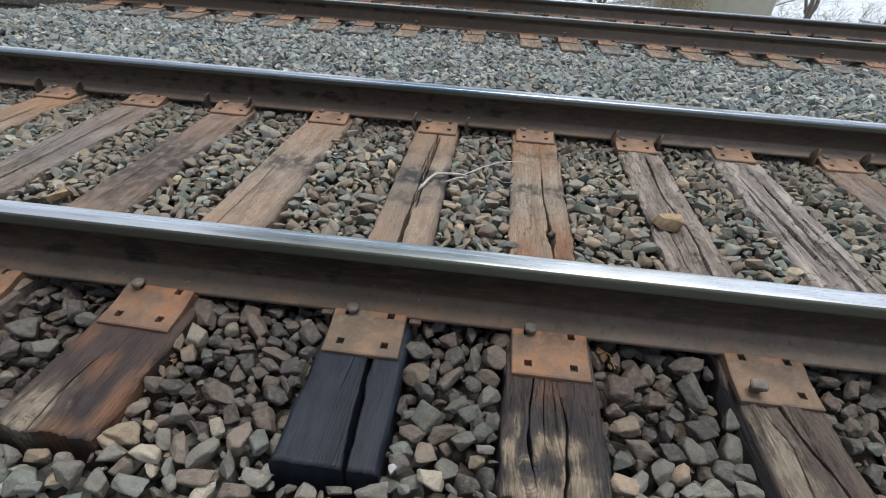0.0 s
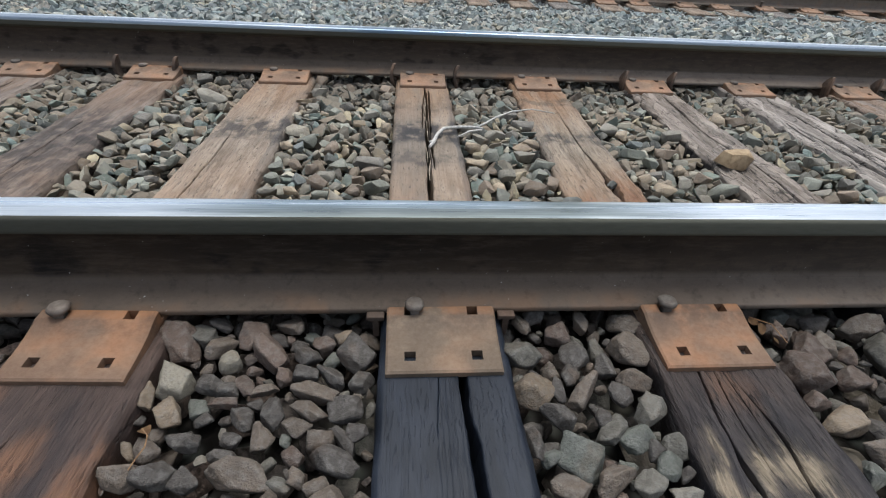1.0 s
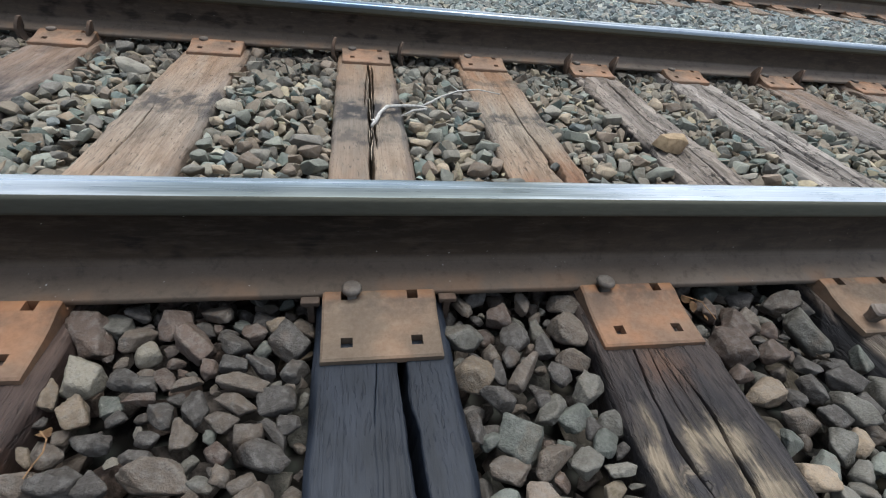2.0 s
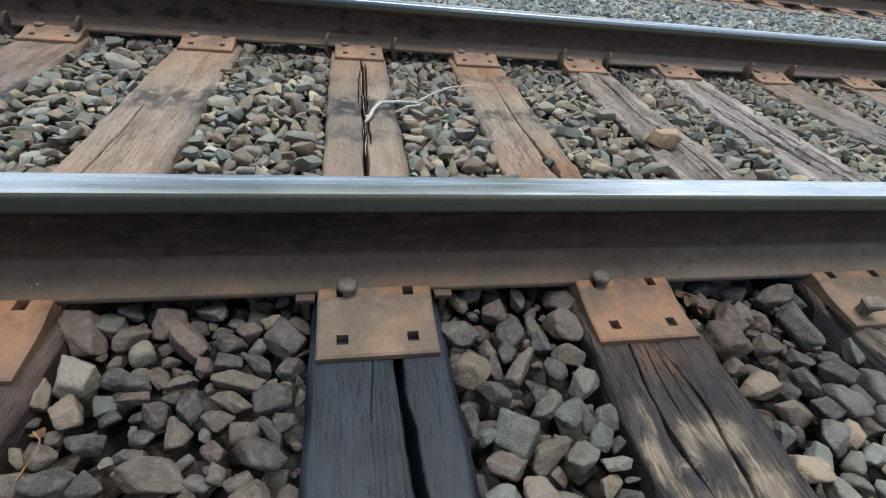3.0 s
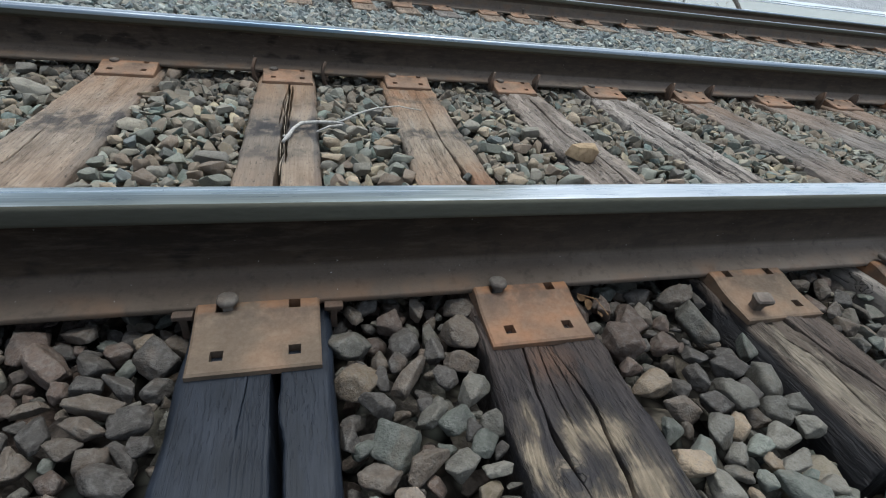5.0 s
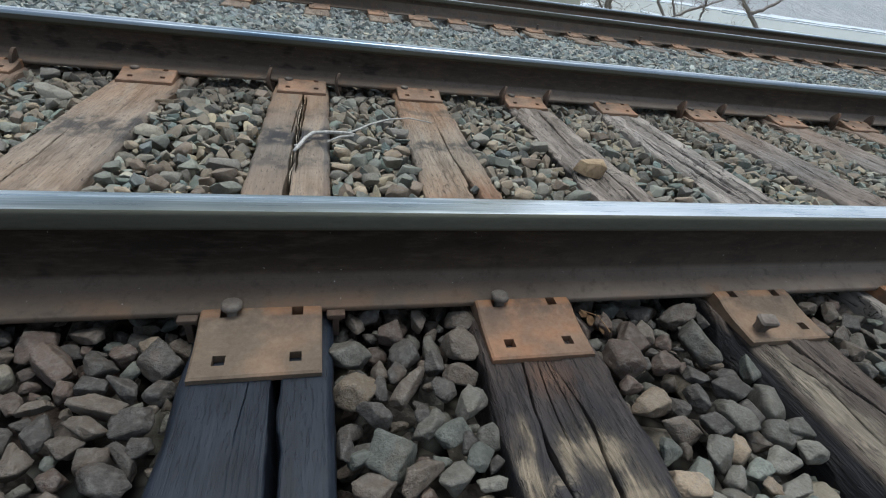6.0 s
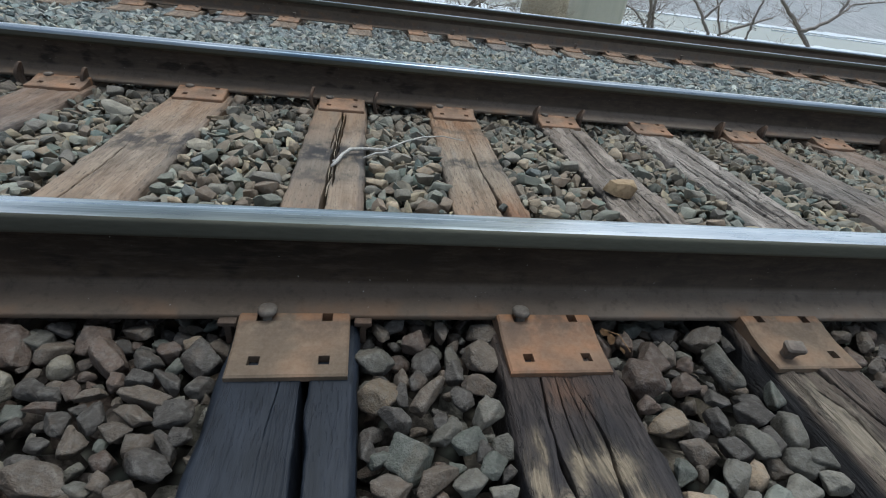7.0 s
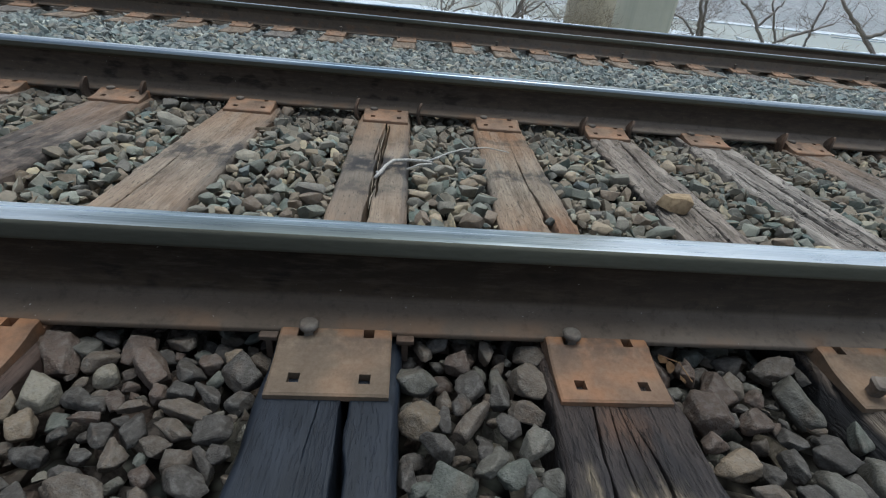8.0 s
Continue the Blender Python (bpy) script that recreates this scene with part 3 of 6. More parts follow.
def build_ice(name, x0, x1, y0, wide, seed):
    """A long ragged shelf of pale ice along the far shore."""
    r = random.Random(seed)
    bm = bmesh.new()
    top, low = [], []
    k = 60
    for i in range(k + 1):
        x = x0 + (x1 - x0) * i / k
        taper = math.sin(math.pi * i / k) ** 0.5
        c = y0 + 4 * noise.noise((x * 0.02, seed, 0))
        w = wide * taper * (0.55 + 0.6 * r.random())
        for lst, z in ((top, -5.75), (low, -6.05)):
            lst.append((bm.verts.new((x, c - w / 2, z)), bm.verts.new((x, c + w / 2, z))))
    for i in range(k):
        bm.faces.new((top[i][0], top[i + 1][0], top[i + 1][1], top[i][1]))
        bm.faces.new((low[i][0], low[i + 1][0], top[i + 1][0], top[i][0]))
        bm.faces.new((top[i][1], top[i + 1][1], low[i + 1][1], low[i][1]))
    tagged(link(name, bm, plain_material("shore_ice", (0.52, 0.57, 0.62), (0.70, 0.74, 0.78), 0.4, 0.6, 0.05)), "pale ragged shelf of ice along the far river shore", "ice", "shore ice")


# ---- rails ----
def rail_profile():
    """Half of a heavy worn rail section, from the foot's middle up to the crown's middle: (y, z)."""
    half = [(0.0, 0.0), (0.0750, 0.0), (0.0762, 0.002), (0.0762, 0.0095), (0.0740, 0.0118), (0.050, 0.0175), (0.030, 0.0245), (0.0180, 0.0325), (0.0118, 0.045), (0.0092, 0.065), (0.0088, 0.085), (0.0092, 0.105),
            (0.0105, 0.126), (0.0145, 0.1372), (0.022, 0.1424), (0.0345, 0.1466), (0.0370, 0.1496), (0.0372, 0.155), (0.0366, 0.1660), (0.0360, 0.1735), (0.0345, 0.1778), (0.0310, 0.1802), (0.0240, 0.1814), (0.0120, 0.1821), (0.0, 0.1824)]
    return half


def build_rail(name, y, z, x0, x1, gauge, label):
    """One rail: foot, web, head and the polished running surface on it."""
    half = rail_profile()
    loop = half + [(-a, b) for a, b in reversed(half[1:-1])]
    root = tagged(new(name), label, "rail", "rails")
    root.location = (0, y, z)
    xs = np.linspace(x0, x1, 24)
    for piece, lo, hi, mat, note in (("foot", -1, 0.035, RAIL, "dusty brown rail foot"), ("web", 0.035, 0.135, RAIL, "oily brown web with painted shade under the head"), ("head", 0.135, 0.1799, HEAD, "dark grey side of the head"), ("running_surface", 0.1799, 1, STEEL, "bright polished steel")):
        bm = bmesh.new()
        for k in range(len(loop)):
            j = (k + 1) % len(loop)
            zc, yc = (loop[k][1] + loop[j][1]) / 2, (loop[k][0] + loop[j][0]) / 2
            if zc > 0.165 and yc * gauge > 0:
                zc += 0.012     # wheels polish the gauge corner too
            if not lo < zc <= hi:
                continue
            # the gauge side of the head is worn narrower
            (ya, za), (yb, zb) = [(y - gauge * 0.0035 if h > 0.14 and y * gauge > 0.03 else y, h) for y, h in (loop[k], loop[j])]
            a = [bm.verts.new((x, ya, za)) for x in xs]
            b = [bm.verts.new((x, yb, zb)) for x in xs]
            for i in range(len(xs) - 1):
                bm.faces.new((a[i], a[i + 1], b[i + 1], b[i])).smooth = True
        bmesh.ops.remove_doubles(bm, verts=bm.verts[:], dist=0.0002)
        part(piece, bm, mat, root, note)
    return root


P = 0.021          # seat of the rail on the plates of the near track
FAR = 1.510        # the near track's other rail
Y2, Z2 = 4.56, -0.055   # first rail of the second track
build_ground()
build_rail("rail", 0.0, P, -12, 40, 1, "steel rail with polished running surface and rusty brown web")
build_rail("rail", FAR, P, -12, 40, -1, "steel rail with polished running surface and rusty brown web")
build_rail("rail", Y2, Z2 + P - 0.006, -20, 70, 1, "steel rail of the second track with polished top and brown sides")
build_rail("rail", Y2 + FAR, Z2 + P - 0.006, -20, 70, -1, "steel rail of the second track with polished top and brown sides")


# ---- ties ----
def build_tie(cx, skew, y0, y1, width, mat, label, splits=(), seed=1, cols=84, rows=190, z=0.0, rag=0.012, rough=1.0, chips=1.0, wane=0.0):
    """A timber tie along y. skew: sideways drift per metre. splits: (path of (y, x), half width, depth), which must not cross;
    the columns of the top follow them, so that each is a sharp cleft. wane: width of an edge lost at the outer end."""
    ys = np.linspace(y0, y1, rows)
    w2 = width / 2

    def wander(freq, k):
        return np.array([noise.noise((y * freq, seed * 1.7, k)) for y in ys])

    clefts = []
    for k, (path, hw, depth, *rot) in enumerate(splits):
        py, px = [a for a, _ in path], [b for _, b in path]
        c = np.interp(ys, py, px) + 0.0030 * wander(16, 5 + k) + 0.0014 * wander(55, 9 + k)
        ends = np.clip(np.minimum(ys - py[0] if py[0] > y0 + 1e-3 else 1.0, py[-1] - ys) / 0.10, 0, 1) ** 0.7
        w = hw * ends * np.clip(0.80 + 0.55 * wander(13, 2 + k), 0.25, 1.5)
        for ry, rw, rl in rot:
            w = w + rw * np.exp(-((ys - ry) / rl) ** 2) * np.clip(0.9 + 0.8 * wander(45, 31), 0.3, 2)
        clefts.append((c, np.maximum(w, 0.00015), depth * np.clip(ends * 3, 0, 1)))
    clefts.sort(key=lambda q: float(np.mean(q[0])))
    marks = [np.full(rows, -w2)]
    for c, w, _ in clefts:
        marks += [np.maximum(c - w, marks[-1] + 0.0015), c + w]
        marks[-1] = np.maximum(marks[-1], marks[-2] + 0.0002)
    marks.append(np.full(rows, w2))
    strips, kinds = [], []
    for k in range(len(marks) - 1):
        lo, hi = marks[k], marks[k + 1]
        if k % 2:
            n = 2
        else:
            n = max(3, int(round(cols * float(np.mean(hi - lo)) / width)))
        for i in range(n):
            strips.append(lo + (hi - lo) * i / n)
            kinds.append(k // 2 if k % 2 and i == 1 else -1)
    strips.append(marks[-1])
    kinds.append(-1)
    X = np.stack(strips, axis=1)
    cols = X.shape[1]
    Y = np.repeat(ys[:, None], cols, axis=1)
    Z = np.zeros_like(X)
    for j in range(rows):
        for i in range(cols):
            x, y = X[j, i], Y[j, i]
            h = 0.0045 * noise.noise((x * 22, y * 1.6, seed * 7.3)) + 0.0022 * noise.noise((x * 95, y * 4.5, seed * 3.1)) + 0.0012 * noise.noise((x * 240, y * 9, seed))
            if rough > 1.2:
                # fibres broken across into long flakes
                h += 0.0022 * noise.cell((x * 19 + 0.5 * noise.noise((y * 9, seed, 1)), y * 6.5 + 1.3 * noise.noise((x * 40, seed, 4)), seed))
            Z[j, i] = h * rough
    edge = np.clip((np.abs(X) - (w2 - 0.012)) / 0.012, 0, 1)
    Z -= 0.010 * edge ** 2 * (1 + 0.5 * np.sin(Y * 37 + seed))
    # the outer end has lost its long edge on one side
    Z -= 1.7 * np.clip(wane - w2 - X, 0, 1) * np.clip((-0.13 - Y) / 0.06, 0, 1) * (wane > 0)
    for i, k in enumerate(kinds):
        if k >= 0:
            Z[:, i] -= clefts[k][2]
            # lips of a cleft wear down
            for nb in (i - 1, i + 1):
                Z[:, nb] -= 0.0025 * np.clip(clefts[k][1] / 0.004, 0, 1)
    # chipped, uneven long edges
    for j in range(rows):
        for side in (-1, 1):
            push = 0.0045 * chips * noise.noise((ys[j] * 7, seed, 11 + side)) + 0.0035 * chips * noise.noise((ys[j] * 28, seed, 15 + side))
            drop = 0.006 * chips * max(0, noise.noise((ys[j] * 11, seed, 21 + side)))
            for k in range(4):
                i = k if side < 0 else cols - 1 - k
                if kinds[i] < 0:
                    X[j, i] += side * push * (1 - k / 4)
                    Z[j, i] -= drop * (1 - k / 4)
    # the sawn ends wander
    for row, sg in ((0, 1), (rows - 1, -1)):
        for i in range(cols):
            Y[row, i] += sg * rag * (0.6 + noise.noise((X[row, i] * 18, seed, row)) + 0.5 * noise.noise((X[row, i] * 70, seed, row)))
    for row, sg in ((1, 1), (rows - 2, -1)):
        Y[row] = Y[row - sg] * 0.4 + Y[row + sg] * 0.6
    bm = bmesh.new()
    V = [[bm.verts.new((X[j, i], Y[j, i], Z[j, i])) for i in range(cols)] for j in range(rows)]
    for j in range(rows - 1):
        for i in range(cols - 1):
            bm.faces.new((V[j][i], V[j][i + 1], V[j + 1][i + 1], V[j + 1][i])).smooth = kinds[i] < 0 and kinds[i + 1] < 0
    ring = V[0][:] + [V[j][-1] for j in range(1, rows)] + V[-1][-2::-1] + [V[j][0] for j in range(rows - 2, 0, -1)]
    mid = [bm.verts.new((v.co.x * 1.015 + 0.0015 * noise.noise((v.co.x * 50, v.co.y * 9, 4)), v.co.y, min(-0.03, v.co.z - 0.004))) for v in ring]
    low = [bm.verts.new((v.co.x * 1.01, v.co.y, -0.178)) for v in ring]
    for a, b in ((ring, mid), (mid, low)):
        for k in range(len(ring)):
            j = (k + 1) % len(ring)
            bm.faces.new((a[j], a[k], b[k], b[j]))
    bm.faces.new(low[::-1])
    ob = tagged(link("tie", bm, mat), label, "railway tie", "ties of the near track")
    ob.matrix_world = pose(cx, 0, z, 0, 0, -math.degrees(math.atan(skew)))
    return ob


GREY = ((0.135, 0.117, 0.102), (0.255, 0.226, 0.200))
TAN = ((0.165, 0.128, 0.096), (0.300, 0.244, 0.188))
TIES = [
    # x, skew, width, material, label, splits
    (-2.60, 0.0, 0.225, wood_material("tie_wood_a", *TAN, rust=0.5), "weathered brown timber tie with rusty plates", ()),
    (-2.08, 0.0, 0.225, wood_material("tie_wood_b", *TAN, rust=0.9), "orange-brown timber tie half sunk in ballast", (([(0.2, 0.02), (1.2, 0.03)], 0.004, 0.02),)),
    (-1.60, 0.0, 0.230, wood_material("tie_wood_c", *GREY, rust=0.35, blocks=0.5), "grey-brown split timber tie half sunk in ballast", (([(0.15, 0.01), (0.7, 0.02), (1.28, 0.015)], 0.008, 0.04), ([(0.3, -0.05), (0.9, -0.06)], 0.004, 0.02))),
    (-1.10, 0.0, 0.215, wood_material("tie_wood_d", (0.125, 0.095, 0.076), (0.225, 0.178, 0.145), rust=0.3, stains=0.7, veins=0.5, bands=((0.75, 0.30, 0.75), (0.45, 0.15, 0.5))), "brown timber tie with dark smears", (([(0.3, -0.03), (0.9, -0.025)], 0.003, 0.012),)),
    (-0.592, 0.016, 0.240, wood_material("tie_wood_e", (0.195, 0.148, 0.107), (0.372, 0.298, 0.226), veins=0.35, stains=0.5, edges=(0.0, 0.6), rust=0.5, bands=((0.86, 0.10, 0.85), (0.77, 0.05, 0.6)), field=((0.021, 0.015, 0.015), (0.057, 0.039, 0.034)), bald=((-0.050, -0.468, 0.050, 0.065),), knot=(-0.038, -0.483), rusty=((0.010, -0.345, 0.035, 0.055, 0.6), (0.104, -0.42, 0.030, 0.12, 0.75), (0.03, -0.50, 0.05, 0.03, 0.6), (-0.09, -0.26, 0.03, 0.05, 0.5)), field_rust=0.12, wear=0.9, relief=0.8, gloss=0.65, pale=(0.33, 0.265, 0.19), blocks=0.25, dashes=0.25),
     "tan timber tie with tarry worn end and dark band", (([(0.25, -0.055), (0.62, -0.045), (0.8, -0.05)], 0.003, 0.015), ([(-0.54, -0.02), (-0.42, -0.03), (-0.30, -0.015)], 0.003, 0.015))),
    (0.004, 0.006, 0.226, wood_material("tie_wood_f", (0.172, 0.135, 0.100), (0.325, 0.262, 0.196), veins=0.4, stains=0.5, edges=(0.2, 0.85), left=0.6, rust=0.45, blocks=0.2, bands=((0.84, 0.13, 0.95), (0.80, 0.09, 0.9), (0.62, 0.07, 0.6), (1.08, 0.06, 0.4)), field=((0.008, 0.011, 0.017), (0.020, 0.025, 0.036)), gloss=0.50, wear=0.25, relief=0.16, spec=0.24, dashes=0.95),
     "split timber tie with black creosoted end", (([(-0.53, 0.046), (-0.42, 0.036), (-0.20, 0.024), (-0.05, 0.03)], 0.0085, 0.085), ([(-0.32, -0.020), (-0.21, -0.014), (-0.12, -0.014)], 0.0008, 0.010), ([(0.1, -0.005), (0.5, 0.0), (0.9, 0.006), (1.34, 0.01)], 0.0095, 0.11), ([(0.55, 0.018), (0.8, 0.012), (0.95, 0.018), (1.3, 0.026)], 0.005, 0.05), ([(0.85, -0.012), (1.1, -0.004), (1.25, 0.004)], 0.003, 0.03))),
    (0.484, 0.026, 0.230, wood_material("tie_wood_g", (0.208, 0.162, 0.117), (0.375, 0.305, 0.228), veins=0.5, stains=0.6, edges=(0.4, 0.4), rust=0.85, blocks=0.3, bands=((0.80, 0.07, 0.8), (1.17, 0.05, 0.6)), dashes=0.9, pale=(0.365, 0.290, 0.200), field=((0.017, 0.016, 0.019), (0.046, 0.039, 0.038)), gloss=0.66, bald=((-0.083, -0.352, 0.010, 0.030), (-0.098, -0.420, 0.016, 0.045), (-0.031, -0.390, 0.014, 0.030), (0.020, -0.392, 0.034, 0.040), (-0.035, -0.505, 0.085, 0.030), (0.045, -0.480, 0.045, 0.045)), knot=(-0.050, -0.440), rusty=((0.0, -0.25, 0.05, 0.05, 0.35), (0.075, 0.36, 0.05, 0.22, 0.95), (-0.05, 0.32, 0.06, 0.14, 0.6), (0.0, 1.27, 0.12, 0.08, 0.6)), field_rust=0.12, side_tar=0.6, wear=0.95, relief=1.15),
     "cracked timber tie with dark end worn to pale wood", (([(-0.50, -0.040), (-0.455, -0.048), (-0.391, -0.054), (-0.357, -0.055), (-0.299, -0.051), (-0.223, -0.041), (-0.14, -0.036)], 0.0026, 0.08, (-0.405, 0.0034, 0.035)), ([(-0.40, -0.022), (-0.342, -0.021), (-0.298, -0.021), (-0.19, -0.012)], 0.0018, 0.03), ([(-0.35, 0.010), (-0.266, 0.006), (-0.20, 0.002)], 0.0016, 0.03), ([(-0.53, 0.009), (-0.49, 0.016), (-0.456, 0.023), (-0.389, 0.027), (-0.339, 0.032), (-0.307, 0.028), (-0.24, 0.016)], 0.0034, 0.07, (-0.48, 0.0022, 0.05)), ([(0.2, 0.045), (0.38, 0.04), (0.52, 0.035), (0.75, 0.02), (1.0, 0.022)], 0.0045, 0.06, (0.46, 0.015, 0.055)))),
    (1.025, 0.012, 0.215, wood_material("tie_wood_h", (0.158, 0.130, 0.108), (0.335, 0.285, 0.240), rust=0.10, blocks=0.9, stains=0.6, field=((0.060, 0.045, 0.037), (0.135, 0.103, 0.082)), dashes=0.6, pale=(0.34, 0.285, 0.215), bald=((-0.048, -0.34, 0.038, 0.16), (-0.035, -0.48, 0.045, 0.12)), side_tar=0.95),
     "grey weathered timber tie with long cracks", (([(-0.53, 0.070), (-0.37, 0.034), (-0.29, 0.006), (-0.17, -0.003)], 0.0036, 0.06), ([(-0.53, -0.032), (-0.41, -0.025), (-0.33, -0.016), (-0.22, -0.040)], 0.0020, 0.03), ([(0.2, 0.02), (0.55, 0.03), (0.9, 0.0), (1.3, 0.02)], 0.007, 0.07), ([(0.3, -0.05), (0.7, -0.04)], 0.003, 0.015))),
    (1.505, 0.012, 0.240, wood_material("tie_wood_i", (0.188, 0.162, 0.140), (0.395, 0.350, 0.308), rust=0.06, blocks=1.0, stains=0.6), "grey timber tie deeply furrowed by weather", (([(0.15, 0.03), (0.6, 0.018), (1.1, 0.03)], 0.009, 0.08, (0.55, 0.008, 0.06), (0.95, 0.007, 0.05)), ([(0.4, -0.03), (0.9, -0.045), (1.2, -0.04)], 0.008, 0.06, (0.70, 0.006, 0.05)), ([(0.3, 0.07), (0.8, 0.065)], 0.008, 0.05, (0.42, 0.006, 0.04)), ([(0.5, -0.08), (1.0, -0.075)], 0.008, 0.05))),
    (2.05, 0.0, 0.225, wood_material("tie_wood_j", *GREY, rust=0.45, blocks=0.6), "grey-brown timber tie with a rusty plate", (([(0.3, 0.0), (1.1, 0.02)], 0.005, 0.025),)),
    (2.60, 0.0, 0.225, wood_material("tie_wood_k", *GREY, rust=0.3), "grey-brown timber tie half sunk in ballast", (([(0.3, 0.02), (1.1, 0.0)], 0.005, 0.025),)),
    (3.12, 0.0, 0.225, wood_material("tie_wood_l", *GREY, rust=0.4), "grey-brown timber tie half sunk in ballast", ()),
]
for k, (x, skew, width, mat, label, splits) in enumerate(TIES):
    close = -0.8 < x < 1.8
    made = build_tie(x, skew, -0.512 if x == 0.004 else -0.525, 2.045, width, mat, label, splits, seed=k + 1, rag=0.003 if x == 0.004 else 0.012, cols=84 if close else 48, rows=220 if close else 110, rough=0.15 if x == 0.004 else 0.5 if x == -0.592 else 1.0 + 0.8 * (x > 0.9), z=0.007, wane=0.024 if x == 1.025 else 0.0, chips=2.2 if x > 0.9 else 0.5 if x == 0.004 else 1.7)
    if x == 0.004:
        split_tie = made
# slivers of wood torn across the split
FIBRE = plain_material("torn_fibre", (0.22, 0.18, 0.14), (0.42, 0.36, 0.29), 200, 0.9, 0.0005)
r = random.Random(5)
for k in range(8):
    y = 0.50 + 0.095 * k + r.uniform(-0.03, 0.03)
    span = r.uniform(0.07, 0.17)
    drift = r.choice((-1, 1, 1)) * r.uniform(0.001, 0.010)
    a = np.interp(y, [0.1, 0.5, 0.9, 1.34], [-0.005, 0.0, 0.006, 0.01]) + r.uniform(-0.008, 0.004)
    bm = bmesh.new()
    thick = r.uniform(0.0012, 0.0028)
    bm_tube(bm, [(a, y, -0.016), (a + drift * 0.3 + r.uniform(-0.002, 0.002), y + span * 0.4, r.uniform(-0.012, -0.003)), (a + drift, y + span, -0.012)], [0.0005, thick, 0.0005], 5)
    part("splinter", bm, FIBRE, split_tie, "pale torn wood fibre")
more = TIES[-1][3]
for k, x in enumerate([3.62, 4.15, 4.66, 5.18, 5.7, 6.2, 6.75, 7.25]):
    build_tie(x, 0.0, -0.525, 2.045, 0.225, more, "grey-brown timber tie half sunk in ballast", (), seed=30 + k, cols=12, rows=20)
for k, x in enumerate([-3.12, -3.62, -4.15]):
    build_tie(x, 0.0, -0.525, 2.045, 0.225, TIES[0][3], "weathered brown timber tie half sunk in ballast", (), seed=40 + k, cols=12, rows=20)

TIE2_X = [-4.0, -3.5, -3.0, -2.48, -1.98, -1.52, -1.12, -0.64, 0.05, 0.64, 1.05, 1.45, 1.92, 2.28, 2.78, 3.16, 3.66, 4.12, 4.6, 5.1, 5.6, 6.1, 6.6, 7.1, 7.6, 8.1, 8.6, 9.1, 9.6, 10.1]
WOOD2 = [wood_material("second_track_wood", (0.175, 0.130, 0.094), (0.320, 0.245, 0.180), rust=0.9), wood_material("second_track_wood_grey", *GREY, rust=0.0)]
for k, x in enumerate(TIE2_X):
    ob = build_tie(x, 0.0, Y2 - 0.57, Y2 + 2.01, 0.225, WOOD2[k % 5 == 1], "brown timber tie of the second track", (), seed=60 + k, cols=16, rows=40, z=Z2)
    ob["group"] = "ties of the second track"


# ---- tie plates, spikes, anchors ----
HOLE = 0.0095


def plate_height(y):
    """Top of a plate over the tie, y from the rail's middle: thin at the tips, swept up to a shoulder at the rail's foot."""
    a = abs(y)
    return lerp_table(a, [(0, 0.0200), (0.0775, 0.0200), (0.0785, 0.0385), (0.094, 0.0380), (0.106, 0.0335), (0.122, 0.0285), (0.145, 0.0240), (0.18, 0.0206), (0.215, 0.0178)])


def build_plate(mat, ends=(-0.213, 0.189), label=""):
    """A punched steel tie plate with square holes, across a rail at y = 0."""
    w = 0.098
    hx = 0.057
    ys = sorted([ends[0], ends[0] + 0.004, -0.180 - HOLE, -0.180 + HOLE, -0.150, -0.128, -0.114, -0.098, -0.0785, -0.0775, 0, 0.0775, 0.0785, 0.098, 0.114, 0.128, 0.148 - HOLE, 0.148 + HOLE, 0.172, ends[1] - 0.004, ends[1]])
    xs = [-w, -w + 0.004, -hx - HOLE, -hx + HOLE, hx - HOLE, hx + HOLE, w - 0.004, w]
    bm = bmesh.new()
    hole_rows = [(-0.1895, -0.1705), (-0.098, -0.0785), (0.0785, 0.098), (0.1385, 0.1575)]

    def is_hole(i, yc):
        return i in (2, 4) and any(a < yc < b for a, b in hole_rows)

    top = [[bm.verts.new((x, y, plate_height(y) - (0.0025 if x in (xs[0], xs[-1]) or y in (ys[0], ys[-1]) else 0))) for x in xs] for y in ys]
    low = [[bm.verts.new((x, y, 0.0050)) for x in xs] for y in ys]
    hole = {}
    for j in range(len(ys) - 1):
        for i in range(len(xs) - 1):
            hole[i, j] = is_hole(i, (ys[j] + ys[j + 1]) / 2)
    for (i, j), empty in hole.items():
        if empty:
            continue
        bm.faces.new((top[j][i], top[j][i + 1], top[j + 1][i + 1], top[j + 1][i]))
        bm.faces.new((low[j][i], low[j + 1][i], low[j + 1][i + 1], low[j][i + 1]))
        for (di, dj), (a, b) in {(-1, 0): ((j + 1, i), (j, i)), (1, 0): ((j, i + 1), (j + 1, i + 1)), (0, -1): ((j, i), (j, i + 1)), (0, 1): ((j + 1, i + 1), (j + 1, i))}.items():
            if hole.get((i + di, j + dj), True):
                bm.faces.new((top[b[0]][b[1]], top[a[0]][a[1]], low[a[0]][a[1]], low[b[0]][b[1]]))
    bmesh.ops.recalc_face_normals(bm, faces=bm.faces[:])
    ob = link("tie_plate", bm, mat)
    return tagged(ob, label, "tie plate", "tie plates")


